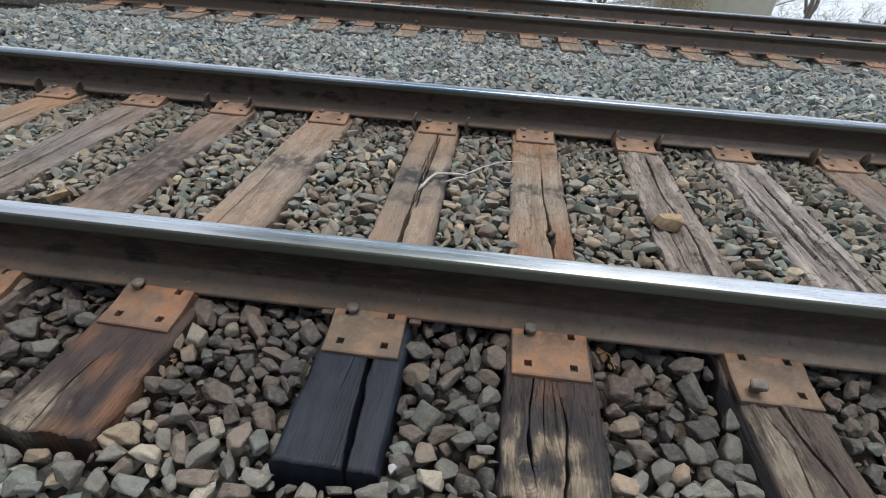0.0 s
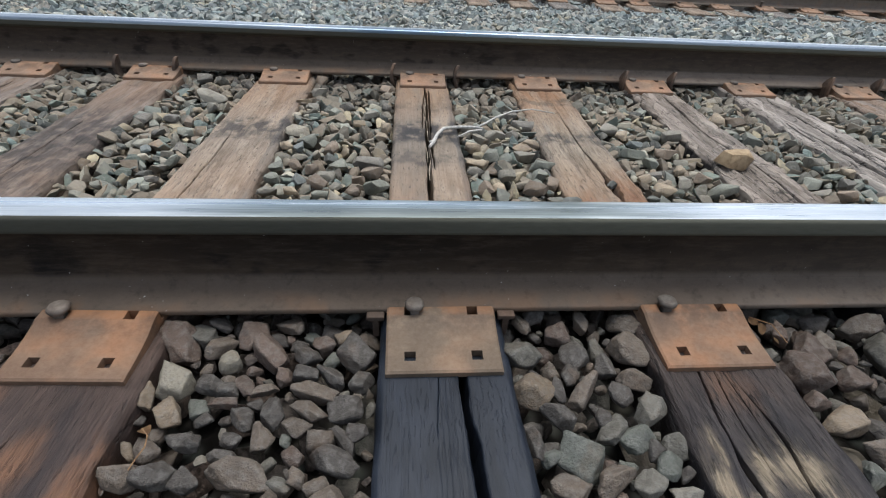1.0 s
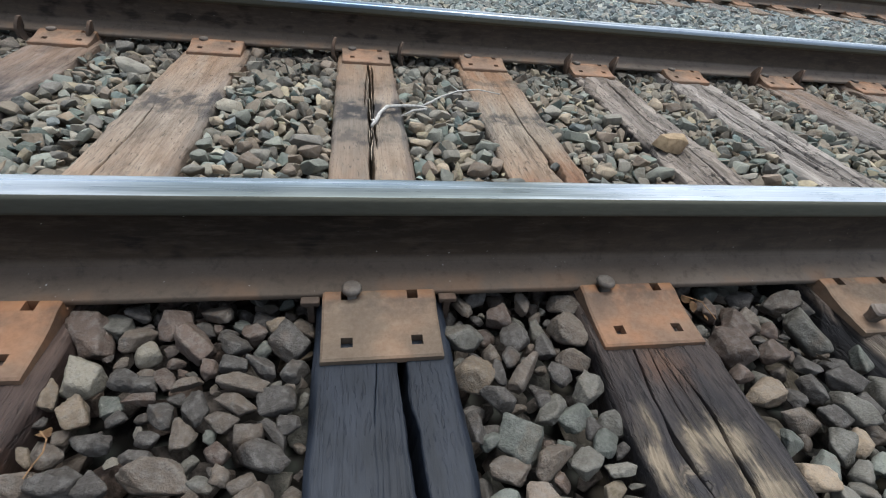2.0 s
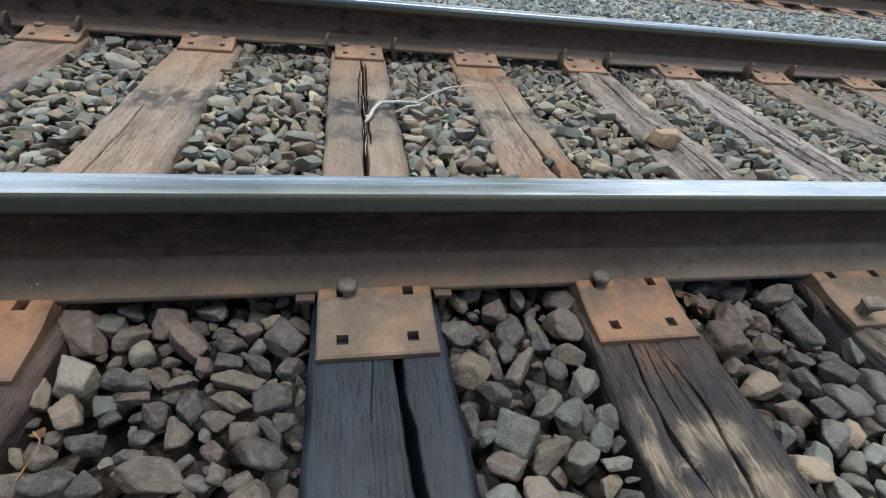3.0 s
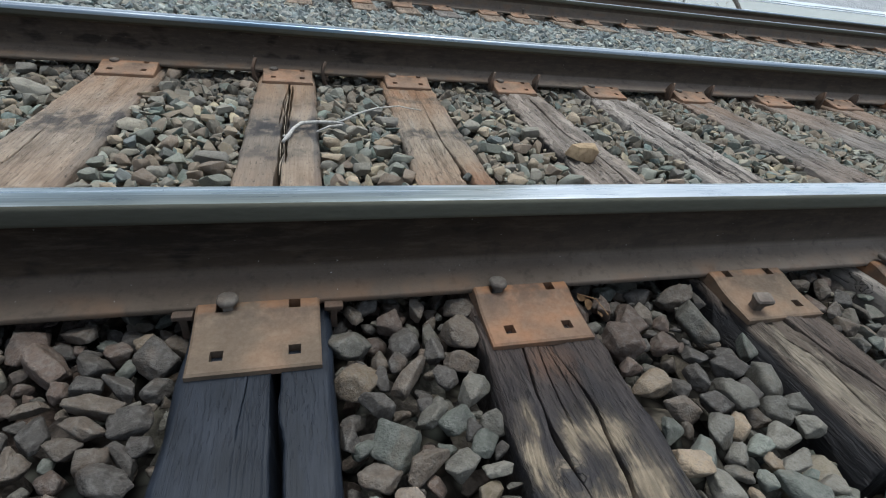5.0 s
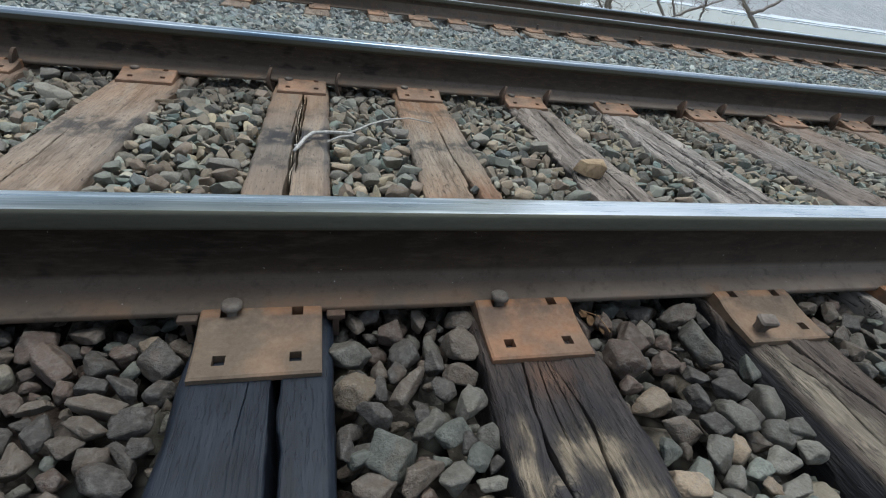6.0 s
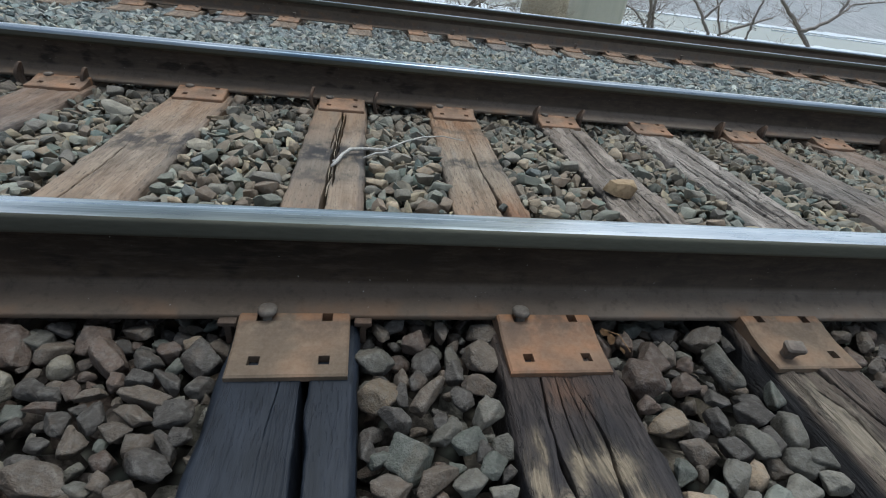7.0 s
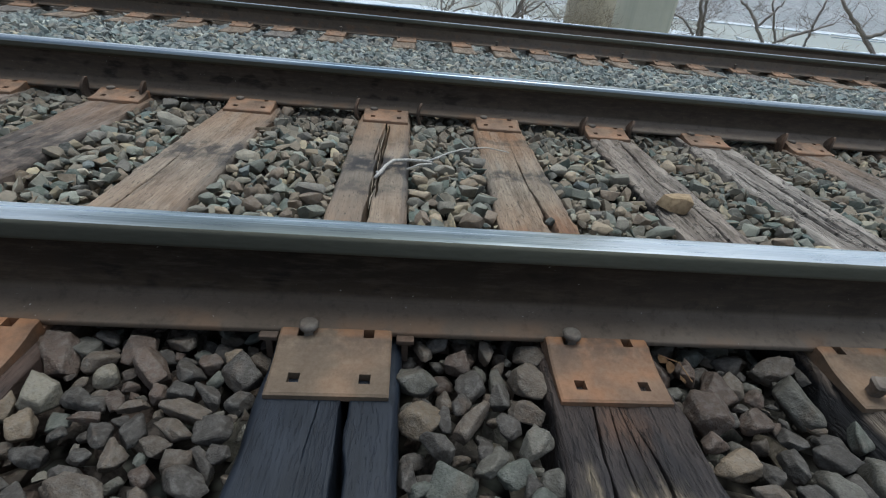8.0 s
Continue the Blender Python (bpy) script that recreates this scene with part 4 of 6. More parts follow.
def build_spike(rise=0.024, flat=0.95):
    """A cut spike: square shank and a lipped, domed head reaching over the rail's foot (towards +y)."""
    bm = bmesh.new()
    bm_box(bm, (-0.0078, -0.0078, -0.06), (0.0078, 0.0078, 0.022 + rise), 0.0012)
    rings = []
    for z, sx, y0, y1 in ((0.0, 0.0090, -0.0090, 0.0140), (0.003, 0.0150, -0.0125, 0.0220), (0.0075, 0.0172, -0.0140, 0.0240), (0.0120, 0.0155, -0.0120, 0.0205), (0.0140, 0.0125, -0.0092, 0.0168)):
        yc, ry = (y0 + y1) / 2, (y1 - y0) / 2
        rings.append([bm.verts.new((sx * math.cos(a) * (1 + 0.10 * abs(math.sin(2 * a))), yc + ry * math.sin(a), 0.019 + rise + z * flat)) for a in [2 * math.pi * k / 14 for k in range(14)]])
    for a, b in zip(rings, rings[1:]):
        for k in range(14):
            bm.faces.new((a[k], a[(k + 1) % 14], b[(k + 1) % 14], b[k])).smooth = True
    bm.faces.new(rings[-1])
    bm.faces.new(rings[0][::-1])
    return tagged(link("rail_spike", bm, SPIKE), "rusty cut spike standing proud of its tie plate", "spike", "rail spikes")


def build_anchor():
    """A one-piece rail anchor under a rail's foot: hook on the -y side, upright curled fin on the +y side."""
    bm = bmesh.new()
    bm_box(bm, (-0.012, -0.079, -0.020), (0.012, 0.079, -0.003), 0.002)
    bm_box(bm, (-0.016, -0.094, -0.002), (0.016, -0.0775, 0.007), 0.002)
    bm_box(bm, (-0.006, -0.091, -0.045), (0.006, -0.0785, -0.002), 0.002)
    # the fin: an upright rounded ear clasping the foot's edge
    prev = None
    for k in range(17):
        t = k / 16
        z = -0.036 + 0.096 * t
        half = 0.027 * math.sin(math.pi * (0.10 + 0.86 * t)) ** 0.6
        reach = 0.092 + half
        inner = max(0.0772, 0.092 - half) if z < 0.016 else 0.092 - half + 0.004 * t
        bend = 0.012 * math.sin(math.pi * t)
        row = [bm.verts.new((sx * 0.0055 + bend - 0.004 + lip, yy, z)) for sx, yy, lip in ((-1, inner, 0.004), (1, inner, 0.004), (1, (inner + reach) / 2, 0), (1, reach, 0.004), (-1, reach, 0.004), (-1, (inner + reach) / 2, 0))]
        if prev:
            for i in range(6):
                bm.faces.new((prev[i], prev[(i + 1) % 6], row[(i + 1) % 6], row[i]))
        else:
            bm.faces.new(row[::-1])
        prev = row
    bm.faces.new(prev)
    bmesh.ops.recalc_face_normals(bm, faces=bm.faces[:])
    return tagged(link("rail_anchor", bm, rust_plate_material("anchor_iron", (0.088, 0.062, 0.046), (0.150, 0.108, 0.080), 0.20)), "dark rusty rail anchor gripping the rail foot", "rail anchor", "rail anchors")


plate_a = build_plate(PLATE, label="brown rusty steel tie plate with square holes")
plate_b = build_plate(PLATE_RED, label="orange rusty steel tie plate with square holes")
plate_c = build_plate(PLATE_TAN, label="tan rusty steel tie plate with square holes")
spike = build_spike()
spots = []
NEAR_PLATES = [-2.60, -2.08, -1.60, -1.10, -0.590, 0.0, 0.480, 1.030, 1.52, 2.05, 2.60, 3.12]
FAR_PLATES = [-2.60, -2.085, -1.595, -1.103, -0.569, 0.016, 0.520, 1.032, 1.52, 2.05, 2.60, 3.12, 3.62, 4.15, 4.66, 5.18, 5.7, 6.2, 6.75, 7.25]
for x in NEAR_PLATES:
    spots.append((plate_a if x in (0.0, 1.030) else plate_b, pose(x, 0, 0, 0, 0, -2 if x == -0.590 else 0)))
for x in FAR_PLATES:
    spots.append((plate_c, pose(x, FAR, 0, 0, 0, 180)))
for x in TIE2_X:
    spots.append((plate_c, pose(x + 0.02 * math.sin(17 * x), Y2 + 0.02 * math.sin(23 * x), Z2 - 0.006, 0, 0, 3 * math.sin(41 * x))))
    spots.append((plate_b, pose(x, Y2 + FAR, Z2 - 0.006, 0, 0, 180)))
used = set()
for ob, m in spots:
    if ob in used:
        copy_thing(ob, m)
    else:
        ob.matrix_world = m
        used.add(ob)

# spikes: beside the foot on the field and the gauge side
SPIKES = [pose(-0.0480, -0.0885, 0, 0, 0, 4), pose(0.4285, -0.0885, 0, 0, 0, -5), pose(-0.652, -0.0885, 0, 0, 0, 8), pose(-0.552, -0.0885, -0.046),
          pose(1.46, -0.0885, 0), pose(2.0, -0.0885, 0)]
for x in FAR_PLATES:
    SPIKES.append(pose(x - 0.057 + 0.004 * math.sin(9 * x), FAR - 0.0885, -0.010, 0, 0, 6 * math.sin(31 * x)))
for k, x in enumerate(TIE2_X):
    SPIKES.append(pose(x + (0.057 if k % 2 else -0.057), Y2 - 0.0885, Z2 - (0.022, -0.02, 0.018)[k % 3]))
spike.matrix_world = SPIKES[0]


def build_loose_spike():
    """A cut spike pulled half out and leaning: its shank flares to a broad flat head."""
    bm = bmesh.new()
    rings = []
    for z, sx, sy, dx in ((-0.05, 0.0085, 0.0085, 0), (0.018, 0.0100, 0.0098, 0), (0.027, 0.0108, 0.0104, 0.0005), (0.034, 0.0140, 0.0120, 0.002), (0.0395, 0.0178, 0.0140, 0.0035), (0.0450, 0.0186, 0.0146, 0.004), (0.0490, 0.0150, 0.0115, 0.004)):
        rings.append([bm.verts.new((dx + a * sx, b * sy, z)) for a, b in ((-0.8, -1), (0.8, -1), (1, -0.7), (1, 0.7), (0.8, 1), (-0.8, 1), (-1, 0.7), (-1, -0.7))])
    for a, b in zip(rings, rings[1:]):
        for k in range(8):
            bm.faces.new((a[k], a[(k + 1) % 8], b[(k + 1) % 8], b[k])).smooth = True
    bm.faces.new(rings[-1])
    bm.faces.new(rings[0][::-1])
    ob = tagged(link("rail_spike", bm, SPIKE), "worn cut spike leaning loose in a tie plate hole", "spike", "rail spikes")
    ob.data.set_sharp_from_angle(angle=radians(35))
    return ob


build_loose_spike().matrix_world = pose(0.973, -0.178, 0.008, 14, -6, -12)
for m in SPIKES[1:]:
    copy_thing(spike, m)

# anchors: hooks show on the near rail, fins on the far one
anchor = build_anchor()
ANCHORS = [pose(-0.119, 0, P), pose(0.122, 0, P)]
for x in (-2.22, -1.98, -1.248, -1.012, -0.110, 0.168, 0.936, 1.163, 1.936, 2.186, 2.98, 3.24, 4.03, 4.28):
    ANCHORS.append(pose(x, FAR, P, 0, 0, 180))
for x in (2.1, 2.46, 3.0, 3.3, 4.0, 4.3, 1.2, 0.9):
    ANCHORS.append(pose(x, Y2 + FAR, Z2 + P - 0.006, 0, 0, 180))
anchor.matrix_world = ANCHORS[0]
for m in ANCHORS[1:]:
    copy_thing(anchor, m)


# ---- bridge pier, trees ----
def pier_concrete(name, lo, hi, run):
    n = Nodes(name)
    p = n.place()
    v = n.noise(p, 5, 6, 0.65)
    runs = n.noise(n.scaled(p, (2.6, 2.6, 0.12)), 1.0, 5, 0.6)
    c = n.mix(n.ramp(runs, 0.42, 0.70, 0.0, 0.5), n.mix(v, lo, hi), run)
    return n.done(c, 0.9, normal=n.bump(v, 0.01, 0.6))


def build_pier(x, y, r, m, label):
    bm = bmesh.new()
    rings = []
    for z in (-6.5, -2, 2, 6, 14):
        rings.append([bm.verts.new((r * math.cos(2 * math.pi * k / 64), r * math.sin(2 * math.pi * k / 64), z)) for k in range(64)])
    for a, b in zip(rings, rings[1:]):
        for k in range(64):
            bm.faces.new((a[k], a[(k + 1) % 64], b[(k + 1) % 64], b[k])).smooth = True
    bm.faces.new(rings[-1])
    tagged(link("bridge_pier", bm, m), label, "pier", "bridge piers").location = (x, y, 0)


SCRUB = plain_material("scrub_twigs", (0.27, 0.225, 0.165), (0.42, 0.36, 0.27), 24, 0.95, 0.01)
# bark is paled so that its colour carries the haze on the bank
BARK = plain_material("bark", (0.235, 0.205, 0.185), (0.370, 0.335, 0.305), 24, 0.95, 0.01)


def build_tree(x, y, z, height, seed, lean=(0, 0), girth=0.16, stem=0.5, name="bare_tree", label="leafless tree with dark forking branches on the river bank", cat="tree", group="bare trees", bark=BARK):
    """A bare tree: a tapered trunk with limbs, and a crown of fine twigs. stem: the trunk's share of the height."""
    r = random.Random(seed)
    root = tagged(new(name), label, cat, group)
    root.location = (x, y, z)
    trunk, crown = bmesh.new(), bmesh.new()

    def grow(p, d, length, rad, depth):
        steps = 6
        pts, radii = [p], [rad]
        for s in range(steps):
            d = (d + Vector((r.uniform(-1, 1), r.uniform(-1, 1), r.uniform(-0.4, 0.7))) * (0.10 if depth == 0 else 0.24)).normalized()
            p = p + d * (length / steps)
            pts.append(p)
            radii.append(rad * (1 - 0.40 * (s + 1) / steps))
        bm_tube(trunk if depth < 2 else crown, pts, radii, 8 if depth < 2 else 4, cap=False)
        if depth >= 5:
            return
        for k in range((5 if depth == 0 else 4) if depth < 3 else 3):
            i = r.randint(2, steps) if k else steps
            side = Vector((r.uniform(-1, 1), r.uniform(-1, 1), r.uniform(-0.35, 0.7))).normalized()
            nd = (d * 0.55 + side * 0.85).normalized()
            grow(pts[i], nd, (height * (1 - stem) * 0.55 if depth == 0 else length) * r.uniform(0.55, 0.80), max(radii[i] * r.uniform(0.45, 0.68), 0.004), depth + 1)

    grow(Vector((0, 0, -0.3)), Vector((lean[0], lean[1], 1)).normalized(), height * stem, girth, 0)
    part("trunk", trunk, bark, root)
    part("crown", crown, bark, root, "fine bare twigs")


def build_limbed_tree(base, limbs, girth, seed, y=17.0, label="leafless tree with crooked grey-brown limbs on the river bank"):
    """A bare tree with given limbs, each a way of (x, z) in one plane, and fine twigs growing from them."""
    r = random.Random(seed)
    root = tagged(new("bare_tree"), label, "tree", "bare trees")
    root.location = (base, y, lerp_table(y, GROUND))
    trunk, crown = bmesh.new(), bmesh.new()
    off = Vector(root.location)

    def twig(p, d, length, rad, depth):
        pts, radii = [p], [rad]
        for k in range(5):
            d = (d + Vector((r.uniform(-1, 1), r.uniform(-1, 1), r.uniform(-0.6, 0.8))) * 0.26).normalized()
            p = p + d * (length / 5)
            pts.append(p)
            radii.append(rad * (1 - 0.15 * (k + 1)))
        bm_tube(crown, pts, radii, 4, cap=False)
        if depth < 2:
            for _ in range(3):
                i = r.randint(1, 5)
                side = Vector((r.uniform(-1, 1), r.uniform(-1, 1), r.uniform(-0.5, 0.9))).normalized()
                twig(pts[i], (d * 0.5 + side).normalized(), length * r.uniform(0.45, 0.75), max(rad * 0.6, 0.004), depth + 1)

    for n, (way, thick) in enumerate(limbs):
        pts = [Vector((x, y + 0.25 * math.sin(3 * x + seed), z)) - off for x, z in way]
        if n == 0:
            pts.insert(0, Vector((0, 0, -0.2)))
        fine = []
        for a, b in zip(pts, pts[1:]):
            for k in range(4):
                fine.append(a.lerp(b, k / 4) + Vector((r.uniform(-1, 1), r.uniform(-1, 1), r.uniform(-1, 1))) * 0.03 * (k > 0))
        fine.append(pts[-1])
        steps = len(fine)
        bm_tube(trunk, fine, [girth * thick * (1 - 0.55 * k / (steps - 1)) for k in range(steps)], 7, cap=False)
        for k in range(max(1, steps // 3), steps):
            if r.random() < 0.8:
                along = (fine[min(k + 1, steps - 1)] - fine[k - 1]).normalized()
                side = Vector((r.uniform(-1, 1), r.uniform(-0.6, 0.6), r.uniform(-0.4, 1.0))).normalized()
                twig(fine[k], (along * 0.5 + side).normalized(), r.uniform(0.4, 1.1), max(girth * thick * 0.16, 0.006), 0)
    part("trunk", trunk, BARK, root)
    part("crown", crown, BARK, root, "fine bare twigs")


build_pier(8.05, 17.0, 0.97, pier_concrete("pier_concrete", (0.68, 0.66, 0.54), (0.80, 0.77, 0.65), (0.52, 0.53, 0.43)), "round grey-green concrete bridge pier with faint streaks")
build_pier(7.37, 20.5, 0.98, pier_concrete("pier_concrete_beige", (0.68, 0.61, 0.49), (0.80, 0.73, 0.60), (0.56, 0.50, 0.40)), "round beige concrete bridge pier behind scrub")
build_limbed_tree(16.8, [([(16.96, -0.61), (16.53, -0.09), (15.70, 0.36), (14.99, 0.75), (14.4, 1.5)], 1.0), ([(16.55, -0.10), (16.89, 0.04), (17.56, 0.60), (17.75, 1.1), (17.6, 2.0)], 0.8), ([(17.56, 0.60), (18.33, 0.97), (19.2, 1.2)], 0.5)], 0.095, 3)
build_limbed_tree(10.3, [([(10.20, -0.59), (10.04, -0.09), (9.8, 0.45), (9.6, 2.0)], 1.0), ([(10.3, -1.2), (10.45, -0.56), (10.23, -0.07), (10.1, 0.5), (10.3, 2.2)], 0.9), ([(10.1, -0.9), (9.89, -0.52), (9.56, -0.23), (9.0, 0.1)], 0.6)], 0.085, 7)
build_limbed_tree(12.7, [([(12.49, -0.55), (12.15, -0.06), (11.85, 0.37), (11.5, 0.6), (11.2, 1.6)], 1.0), ([(12.2, -0.08), (12.49, 0.35), (12.7, 0.7), (12.7, 1.6)], 0.7)], 0.065, 11)
build_limbed_tree(13.6, [([(13.22, -0.57), (13.95, -0.11), (14.43, 0.01), (15.2, 0.2)], 0.9), ([(13.8, -1.6), (14.1, -0.53), (14.09, -0.14), (14.12, 0.38), (14.2, 0.9), (14.5, 2.0)], 0.8), ([(13.3, -0.8), (13.25, -0.52), (12.99, 0.03), (12.55, 0.6), (12.5, 1.8)], 0.7)], 0.070, 13)
for x, y, z, h, seed, lean, g, stem in [
    (4.2, 20.5, -5.0, 9.5, 14, (0, 0), 0.16, 0.47), (3.3, 18.5, -4.7, 8.5, 17, (0.10, 0), 0.12, 0.48),
    (12.4, 23.0, -5.2, 9.0, 25, (0.1, 0), 0.10, 0.45), (2.0, 23.0, -5.2, 9.0, 31, (0, 0), 0.13, 0.5),
]:
    build_tree(x, y, z, h, seed, lean, g, stem)
for x, y, z, h, seed in [(11.8, 16.5, -4.2, 5.0, 41), (15.0, 16.2, -4.1, 5.0, 43), (12.5, 18.8, -4.6, 5.6, 47), (2.8, 17.5, -4.5, 5.8, 51), (5.0, 18.6, -4.7, 6.0, 53), (9.9, 17.0, -4.3, 5.2, 57), (16.0, 18.8, -4.6, 5.6, 67), (6.3, 17.6, -4.5, 6.2, 71), (5.6, 17.2, -4.5, 6.0, 73), (6.9, 17.3, -4.5, 5.8, 79)]:
    build_tree(x, y, z, h, seed, (0.1, 0), 0.05, 0.45, "bare_shrub", "leafless straw-coloured shrub with fine twigs on the river bank", "shrub", "bare shrubs", SCRUB)
build_ice("ice_shelf", 78, 330, 160, 26.0, 1)
build_ice("ice_shelf", 150, 520, 181, 14.0, 2)
build_ice("ice_shelf", 120, 420, 140, 7.0, 4)
build_ice("ice_shelf", -60, 130, 80, 44.0, 3)


# ---- ballast ----
def rock(seed, bevel=True, points=9, soft=0.085):
    """One crushed stone about 2 units long: a block with its corners broken off along random planes."""
    r = random.Random(seed)
    sy, sz = r.uniform(0.50, 0.92), r.uniform(0.34, 0.74)
    bm = bmesh.new()
    bmesh.ops.create_cube(bm, size=2.1)
    for v in bm.verts:
        v.co *= r.uniform(0.80, 1.0)
    for _ in range(points):
        d = Vector((r.gauss(0, 1), r.gauss(0, 1), r.gauss(0, 1))).normalized()
        out = bmesh.ops.bisect_plane(bm, geom=bm.verts[:] + bm.edges[:] + bm.faces[:], plane_co=d * r.uniform(0.58, 0.92), plane_no=d, clear_outer=True)
        cut = [e for e in out["geom_cut"] if isinstance(e, bmesh.types.BMEdge)]
        if cut:
            bmesh.ops.edgeloop_fill(bm, edges=cut)
    bmesh.ops.dissolve_limit(bm, angle_limit=radians(9), verts=bm.verts[:], edges=bm.edges[:])
    lean, skew, taper = r.uniform(-0.45, 0.45), r.uniform(-0.4, 0.4), r.uniform(-0.35, 0.35)
    for v in bm.verts:
        x, y, z = v.co
        v.co = Vector((x + lean * y, (y + skew * z) * sy * (1 + taper * x), z * sz * (1 + taper * x)))
    bmesh.ops.remove_doubles(bm, verts=bm.verts[:], dist=0.10)
    if bevel:
        bmesh.ops.bevel(bm, geom=bm.edges[:], offset=soft, segments=1, affect="EDGES", profile=0.7, clamp_overlap=True)
    bmesh.ops.triangulate(bm, faces=bm.faces[:])
    bmesh.ops.recalc_face_normals(bm, faces=bm.faces[:])
    bm.normal_update()
    return bm


def rock_arrays(seed, bevel, points, soft=0.085):
    bm = rock(seed, bevel, points, soft)
    bm.verts.index_update()
    v = np.array([x.co[:] for x in bm.verts])
    f = np.array([[x.index for x in t.verts] for t in bm.faces])
    bm.free()
    return v, f


def turn(a, b, c):
    return np.array(Euler((a, b, c)).to_matrix())


def surface(x, y):
    """Height of the ballast's top."""
    wave = 0.012 * noise.noise((x * 3.1, y * 3.1, 0.5)) + 0.010 * noise.noise((x * 8, y * 8, 2.5))
    base = lerp_table(y, [(-3, -0.55), (-1.6, -0.16), (-1.0, -0.060), (-0.62, -0.040), (-0.45, -0.022), (-0.25, -0.020), (-0.12, -0.014), (-0.05, -0.028), (0.08, -0.030), (0.2, -0.020), (0.8, -0.010), (1.3, -0.012), (1.42, -0.018), (1.58, -0.025), (1.75, -0.015), (2.6, 0.0), (3.5, -0.020),
                          (3.95, -0.080), (4.3, -0.078), (4.6, -0.115), (6.4, -0.125), (7.2, -0.13), (7.6, -0.25)])
    if 0.86 < x < 0.96 and -0.55 < y < 0.0:
        base -= 0.035
    return base + wave


def clear(x, y, r, level):
    """False where a tie lies."""
    if -0.55 < y < 2.06:
        for t in TIES:
            if abs(x - t[0] - t[1] * y) < t[2] / 2 + 0.50 * r and y > -0.525 - 0.6 * r:
                return False
    if Y2 - 0.58 < y < Y2 + 2.0:
        for t in TIE2_X:
            if abs(x - t) < 0.112 + 0.5 * r:
                return False
    return True


def scatter(x0, x1, y0, y1, sizes, tries, rnd, tight=0.82, taken=()):
    """Stones that lie side by side: big ones first, none on top of another or on the circles already taken."""
    cell = 0.09
    grid = {}
    for x, y, r in taken:
        grid.setdefault((int(x // cell), int(y // cell)), []).append((x, y, r))
    out = []
    count = int((x1 - x0) * (y1 - y0) * tries)
    radii = sorted((min(max(rnd.lognormvariate(math.log(sizes[0]), sizes[1]), sizes[0] * 0.5), sizes[0] * 1.75) for _ in range(count)), reverse=True)
    for r in radii:
        x, y = rnd.uniform(x0, x1), rnd.uniform(y0, y1)
        gx, gy = int(x // cell), int(y // cell)
        ok = True
        for i in (gx - 1, gx, gx + 1):
            for j in (gy - 1, gy, gy + 1):
                for a, b, c in grid.get((i, j), ()):
                    if (a - x) ** 2 + (b - y) ** 2 < (tight * (r + c)) ** 2:
                        ok = False
                        break
                if not ok:
                    break
            if not ok:
                break
        if ok and clear(x, y, r, 0):
            grid.setdefault((gx, gy), []).append((x, y, r))
            out.append((x, y, r))
    return out


def joined(name, stones, kinds, label, smooth):
    """All given stones (x, y, z, r, turn) in one mesh."""
    vs, fs, base = [], [], 0
    for k, (x, y, z, r, m) in enumerate(stones):
        v, f = kinds[k % len(kinds)]
        vs.append(v @ m.T * r + (x, y, z))
        fs.append(f + base)
        base += len(v)
    v, f = np.concatenate(vs), np.concatenate(fs)
    me = bpy.data.meshes.new(name)
    me.vertices.add(len(v))
    me.vertices.foreach_set("co", v.astype(np.float32).ravel())
    me.loops.add(f.size)
    me.loops.foreach_set("vertex_index", f.astype(np.int32).ravel())
    me.polygons.add(len(f))
    me.polygons.foreach_set("loop_start", np.arange(0, f.size, 3, dtype=np.int32))
    me.polygons.foreach_set("use_smooth", np.full(len(f), smooth))
    me.materials.append(STONE_MANY)
    me.update(calc_edges=True)
    if smooth:
        me.set_sharp_from_angle(angle=radians(31))
    return tagged(new(name, me), label, "ballast", kind="stuff")


rnd = random.Random(11)
bed = tagged(new("ballast_bed"), "bed of crushed grey and brown stone round the tracks", "ballast", kind="structure")
FINE = [rock_arrays(100 + k, True, 9 + k % 5, 0.12) for k in range(40)]
SHARP = [rock_arrays(200 + k, True, 8 + k % 4, 0.065) for k in range(40)]
PLAIN = [rock_arrays(300 + k, False, 7 + k % 3) for k in range(40)]


def lay(spots, depth, lift=0.35, heave=0.007):
    out = []
    for x, y, r in spots:
        tilt = 0.7
        m = turn(rnd.uniform(-tilt, tilt), rnd.uniform(-tilt, tilt), rnd.uniform(0, 6.28))
        out.append((x, y, surface(x, y) - depth - lift * r + rnd.uniform(-heave, heave), r, m))
    return out


# stones that stand out in the bays beside the near rail: x, y, half length, half width, turn, tone
PICKED, INNER = [], []


def bay_stones(rows, kept=PICKED):
    kept.extend(rows)


